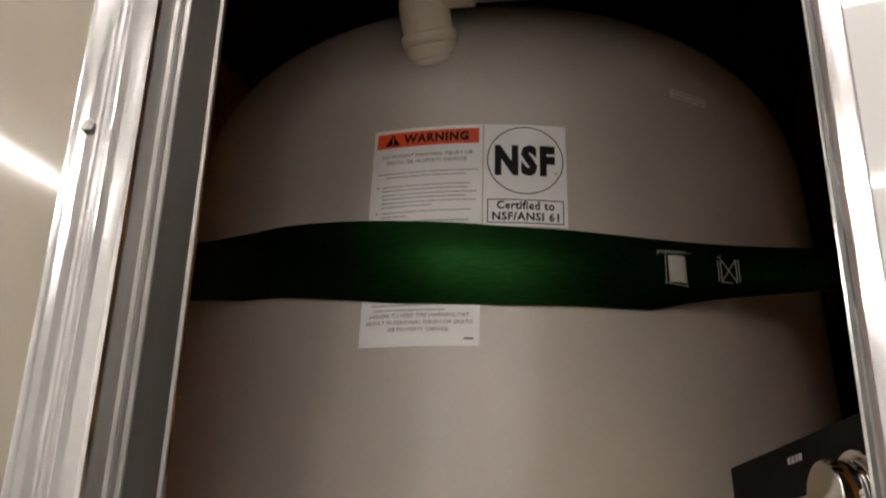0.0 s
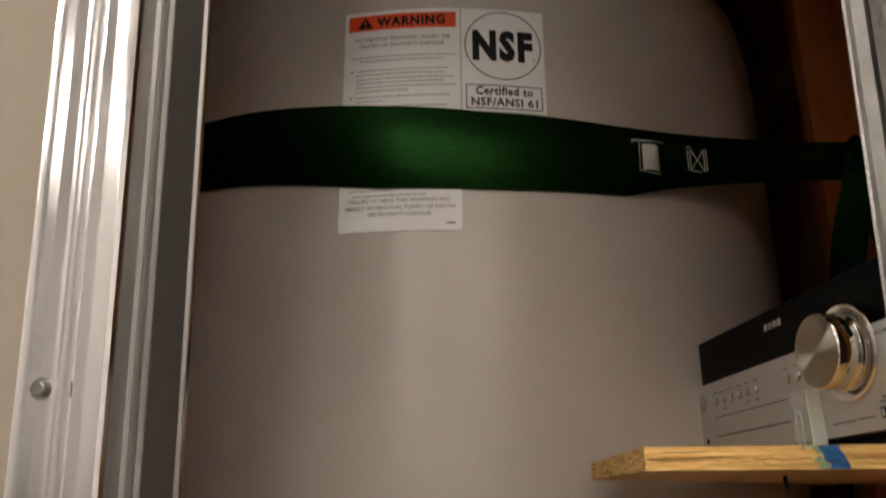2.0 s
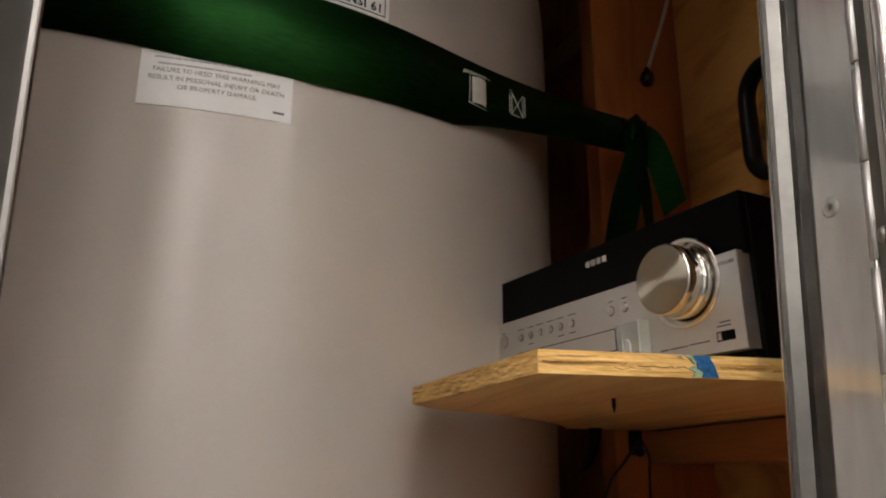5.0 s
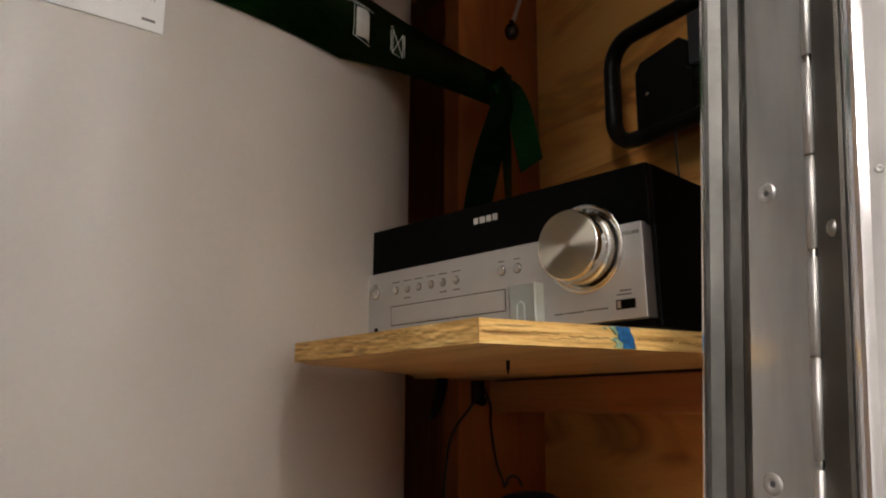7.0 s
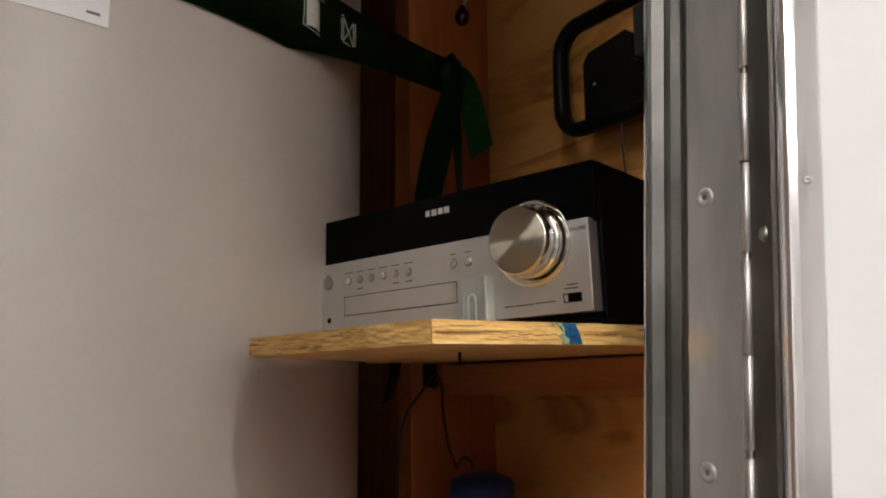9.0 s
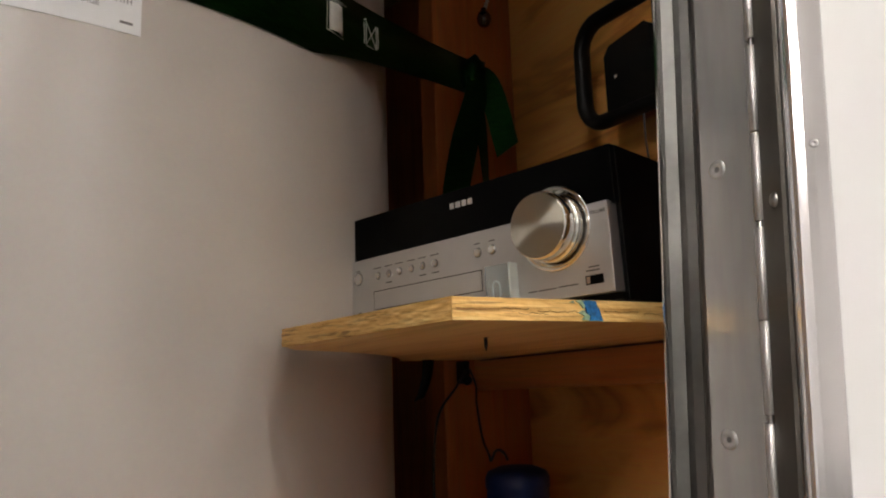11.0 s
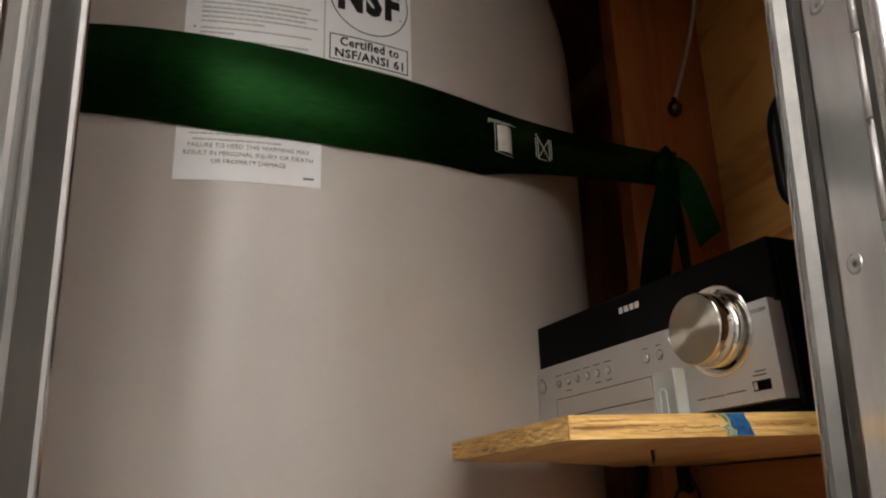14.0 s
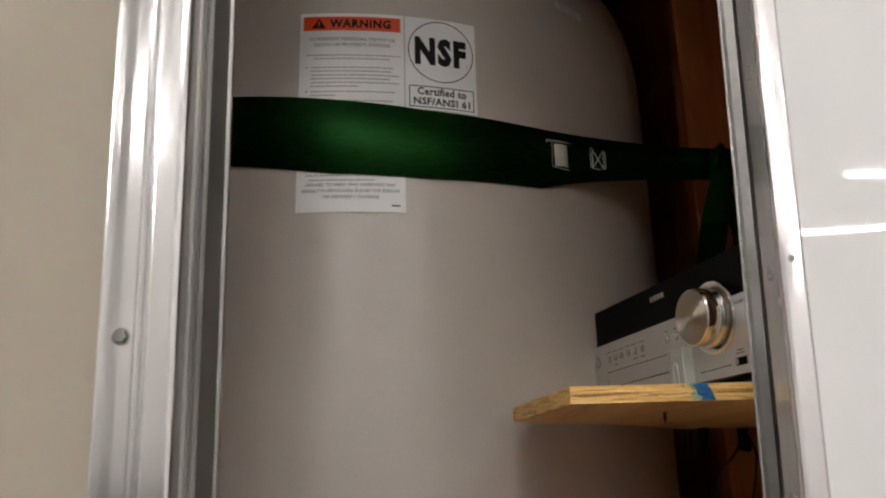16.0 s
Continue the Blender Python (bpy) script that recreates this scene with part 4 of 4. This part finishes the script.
for x in (0.0574, 0.1012, 0.1166):
    part("text_bar", box(bmesh.new(), (x - 0.004, FY - 0.0002, 0.0452), (x + 0.004, FY, 0.0463)), M_PRINT, fas, local=True)
part("disc_tray", box(bmesh.new(), (0.0370, FY - 0.0006, 0.0232), (0.1675, FY + 0.0010, 0.0388), 0.0003), M_SILVER, fas, local=True)
bm = bmesh.new()
for lo, hi in (((0.036, 0.0392), (0.1685, 0.0399)), ((0.036, 0.0222), (0.1685, 0.0229)), ((0.1679, 0.0229), (0.1685, 0.0392)), ((0.036, 0.0229), (0.0364, 0.0392))):
    box(bm, (lo[0], FY - 0.0002, lo[1]), (hi[0], FY, hi[1]))
part("tray_gap", bm, M_INK, fas, local=True)
part("usb_port", box(bmesh.new(), (0.2655, FY - 0.0003, 0.0130), (0.2805, FY + 0.001, 0.0198), 0.0002), M_GLOSSBLACK, fas, local=True)
part("usb_tongue", box(bmesh.new(), (0.2665, FY - 0.0006, 0.0138), (0.2695, FY, 0.0190), 0.0002), M_BUTTON, fas, local=True)
for x0, x1, z in ((0.2665, 0.278, 0.0232), (0.2690, 0.278, 0.0258), (0.2138, 0.222, 0.0146), (0.2235, 0.2395, 0.0146), (0.2415, 0.259, 0.0150)):
    part("text_bar", box(bmesh.new(), (x0, FY - 0.0002, z - 0.0005), (x1, FY, z + 0.0005)), M_PRINT, fas, local=True)
part("sensor", turned([(0.0026, 0.0), (0.0026, 0.0004), (0.0001, 0.0004)], 0.0157, 0.0200, FY, 16), M_GLOSSBLACK, fas, local=True)
part("volume_text", letters(bmesh.new(), "VOLUME", 0.0036, lambda p: Vector((0.2800 + p[0], FY - 0.0003, 0.0640 + p[1])), 0.0140, 0.05), M_PRINT, fas, local=True)
for x, w in ((0.1322, 0.0052), (0.1387, 0.0062), (0.1462, 0.0054), (0.1527, 0.0056)):
    part("badge_block", box(bmesh.new(), (x, -0.0015, 0.0990), (x + w, -0.0010, 0.1044), 0.0002), M_BUTTON, st, "small silver badge shape", local=True)
tab = part("clear_tab", box(bmesh.new(), (0.1800, FY - 0.0110, 0.0012), (0.2035, FY - 0.0086, 0.0390), 0.0006), M_CLEAR, st, "clear plastic tab", local=True)
part("tab_return", box(bmesh.new(), (0.2036, FY - 0.0112, 0.0012), (0.2056, FY - 0.0006, 0.0395), 0.0006), M_CUT, tab, "frosted cut edge of the tab", local=True)
slot = [(0.1880, 0.0020), (0.1880, 0.0225), (0.1890, 0.0250), (0.1915, 0.0262), (0.1940, 0.0250), (0.1950, 0.0225), (0.1950, 0.0020)]
part("slot_edge", tube(bmesh.new(), [(x, FY - 0.0114, z) for x, z in slot], 0.0006, 6), M_CUT, tab, "bright edge of the slot", local=True)

# ---- loop antenna, chain, wires ----
ant = thing("loop_antenna", "black plastic loop radio antenna hung on the plywood", "antenna", pose(0.300, 0.77, 1.545))
AY0, AY1, AZ0, AZ1, AX = 0.660, 0.8545, 1.560, 1.681, 0.296
path = []
for cy, cz, a0d in ((AY1 - 0.030, AZ1 - 0.030, 0), (AY0 + 0.030, AZ1 - 0.030, 90), (AY0 + 0.030, AZ0 + 0.030, 180), (AY1 - 0.030, AZ0 + 0.030, 270)):
    for k in range(7):
        a = math.radians(a0d + 15 * k)
        path.append((AX, cy + 0.030 * math.cos(a), cz + 0.030 * math.sin(a)))
bm = tube(bmesh.new(), path, 0.0086, 12, True)
for v in bm.verts:
    v.co.x = AX + (v.co.x - AX) * 1.2
part("loop", bm, M_BLACKPLASTIC, ant)
bm = bmesh.new()
prism(bm, [(0.736, AZ0 - 0.001), (0.811, AZ0 - 0.001), (0.811, 1.628), (0.803, 1.638), (0.750, 1.645), (0.744, 1.640), (0.744, 1.612), (0.736, 1.606)], -0.009, 0.009,
      Matrix(((0, 0, 1, AX), (1, 0, 0, 0), (0, 1, 0, 0), (0, 0, 0, 1))))
part("bracket", bm, M_BLACKPLASTIC, ant)
part("stand_leg", box(bmesh.new(), (AX - 0.004, 0.712, 1.614), (AX + 0.004, 0.7435, 1.668), 0.002), M_DARKGREY, ant, "dark grey folded stand leg")
part("stand_catch", box(bmesh.new(), (AX - 0.008, 0.722, 1.592), (AX + 0.006, 0.7358, 1.606), 0.002), M_BLACKPLASTIC, ant)
part("side_clip", box(bmesh.new(), (AX - 0.004, 0.8112, 1.575), (AX + 0.004, 0.8140, 1.584), 0.001), M_BLACKPLASTIC, ant)
part("wall_peg", box(bmesh.new(), (AX + 0.009, 0.74, 1.60), (0.3448, 0.77, 1.63), 0.002), M_BLACKPLASTIC, ant)
part("screw", lathe(bmesh.new(), [(0.0028, 0), (0.0026, 0.001), (0.0004, 0.0016)], along((AX - 0.009, 0.795, 1.600), (AX - 0.02, 0.795, 1.600)), 14), M_CHROME, ant, "shiny screw head")
part("lead", tube(bmesh.new(), smooth_path([(AX, 0.768, AZ0), (AX + 0.002, 0.770, 1.52), (AX + 0.006, 0.768, 1.47), (AX + 0.02, 0.775, 1.42)]), 0.0012, 6), M_WIRE, ant)

chain = thing("pull_chain", "beaded metal pull chain with a dark ball end", "pull chain", pose(0.266, 1.0, 1.758))
c0, c1 = Vector((0.267, 1.004, 1.768)), Vector((0.345, 1.020, 2.02))
mid = c0.lerp(c1, 0.5) + Vector((0.006, 0, -0.004))
line = smooth_path([c0, mid, c1], 21)
bead = None
for p in line:
    if bead is None:
        bm = bmesh.new()
        bmesh.ops.create_icosphere(bm, subdivisions=2, radius=0.0029)
        ob = part("bead", bm, M_STEEL, chain, local=True)
        bead = ob.data
    else:
        ob = new("bead", bead)
        ob.parent = chain
    ob.matrix_basis = Matrix.Translation(p - Vector((0.266, 1.0, 1.758)))
part("cord", tube(bmesh.new(), line, 0.0010, 5), M_STEEL, chain)
part("ball", lathe(bmesh.new(), [(0.0008, -0.0100), (0.0050, -0.0085), (0.0078, -0.0040), (0.0082, 0.0010), (0.0062, 0.0062), (0.0030, 0.0085), (0.0030, 0.0120), (0.0012, 0.0125)], Matrix.Translation((0.266, 1.004, 1.757)) @ Matrix.Scale(1.2, 4), 24), M_CHAINBALL, chain)

wire = thing("cable", "thin black speaker cables hanging under the shelf, dark line along the cleat", "cable", pose(0.234, 1.03, 1.29))
zs = shelf_z(1.03) - 0.0127
part("clip", box(bmesh.new(), (0.230, 1.030, zs - 0.030), (0.238, 1.0495, zs - 0.002), 0.001), M_BLACKPLASTIC, wire)
part("clip_button", lathe(bmesh.new(), [(0.0060, 0), (0.0055, 0.004), (0.0010, 0.005)], along((0.234, 1.030, zs - 0.026), (0.226, 1.020, zs - 0.026)), 14), M_BLACKPLASTIC, wire)
part("lead", tube(bmesh.new(), smooth_path([(0.231, 1.028, zs - 0.014), (0.214, 1.028, 1.272), (0.192, 1.030, 1.244), (0.184, 1.032, 1.20), (0.183, 1.034, 1.12), (0.183, 1.036, 1.0)]), 0.0017, 6), M_WIRE, wire)
part("lead", tube(bmesh.new(), smooth_path([(0.236, 1.028, zs - 0.012), (0.242, 1.024, 1.275), (0.234, 1.012, 1.254), (0.205, 0.960, 1.219), (0.191, 0.928, 1.203), (0.190, 0.923, 1.197), (0.192, 0.918, 1.206), (0.196, 0.915, 1.208), (0.201, 0.913, 1.204), (0.204, 0.912, 1.197)]), 0.0016, 6), M_WIRE, wire)
# thin dark line along the joint of shelf and cleat
part("lead", tube(bmesh.new(), smooth_path([(0.2545, y, shelf_z(y) - 0.0147) for y in (1.03, 0.95, 0.85, 0.75, 0.65, 0.60)]), 0.0008, 6), M_WIRE, wire)
hang = thing("black_strap_end", "short black strap end hanging under the shelf", "strap", pose(0.17, 1.03, 1.30))
zs2 = shelf_z(1.03) - 0.0128
rows2 = []
for k in range(8):
    s = k / 7
    p = Vector((0.178 - 0.014 * s * s, 1.03, zs2 - 0.046 * s))
    w = 0.015 - 0.003 * s
    rows2.append((p + Vector((w / 2, 0, 0.002)), p - Vector((w / 2, 0, 0.002 * s)), Vector((0, -1, 0))))
part("webbing", ribbon(bmesh.new(), rows2, 0.002), M_BLACKPLASTIC, hang)
jug = thing("jug", "tan plastic jug with a blue domed cap", "jug", pose(0.225, 0.92, 0.55))
part("body", lathe(bmesh.new(), [(0.085, 0.551), (0.092, 0.56), (0.092, 1.08), (0.086, 1.12), (0.072, 1.141), (0.050, 1.149), (0.040, 1.151)], Matrix.Translation((0.225, 0.925, 0)), 40), M_JUG, jug)
part("cap", lathe(bmesh.new(), [(0.033, 1.1515), (0.034, 1.157), (0.0335, 1.165), (0.0350, 1.167), (0.0348, 1.177), (0.032, 1.183), (0.020, 1.188), (0.001, 1.190)], Matrix.Translation((0.225, 0.925, 0)), 32), M_BLUE, jug, "blue domed cap")

# ---- fluorescent lights of the shop ----
def ceiling_light(x, y):
    ob = thing("ceiling_light", "white fluorescent ceiling light with one lit tube", "ceiling light", pose(x, y, 2.9), group="shop ceiling lights")
    h = 0.62
    part("housing", box(bmesh.new(), (-0.055, -h, -0.055), (0.055, h, -0.0005), 0.006), M_HOUSING, ob, local=True)
    part("tube", lathe(bmesh.new(), [(0.014, -h + 0.03), (0.019, -h + 0.035), (0.019, h - 0.035), (0.014, h - 0.03)], Matrix.Translation((0, 0, -0.085)) @ pose(0, 0, 0, -90, 0, 0), 16), M_TUBE, ob, local=True)
    for end in (-1, 1):
        part("tube_holder", box(bmesh.new(), (-0.016, end * (h - 0.014) - 0.010, -0.106), (0.016, end * (h - 0.014) + 0.010, -0.0555), 0.003), M_HOUSING, ob, local=True)
    return ob


first = ceiling_light(-1.62, -0.42)
for x, y, turn in ((-0.15, -0.35, 0), (1.03, -0.30, 0), (-2.92, -0.14, 0), (-4.25, -0.30, 0), (-0.30, -2.5, 0), (1.03, -2.5, 0), (-4.25, -2.28, 0), (-5.72, -2.28, 0), (-3.25, -2.1, -14), (-0.45, -4.3, 0), (-1.62, -4.3, 0), (1.03, -4.3, 0)):
    copy_thing(first, pose(x, y, 2.9, 0, 0, turn))
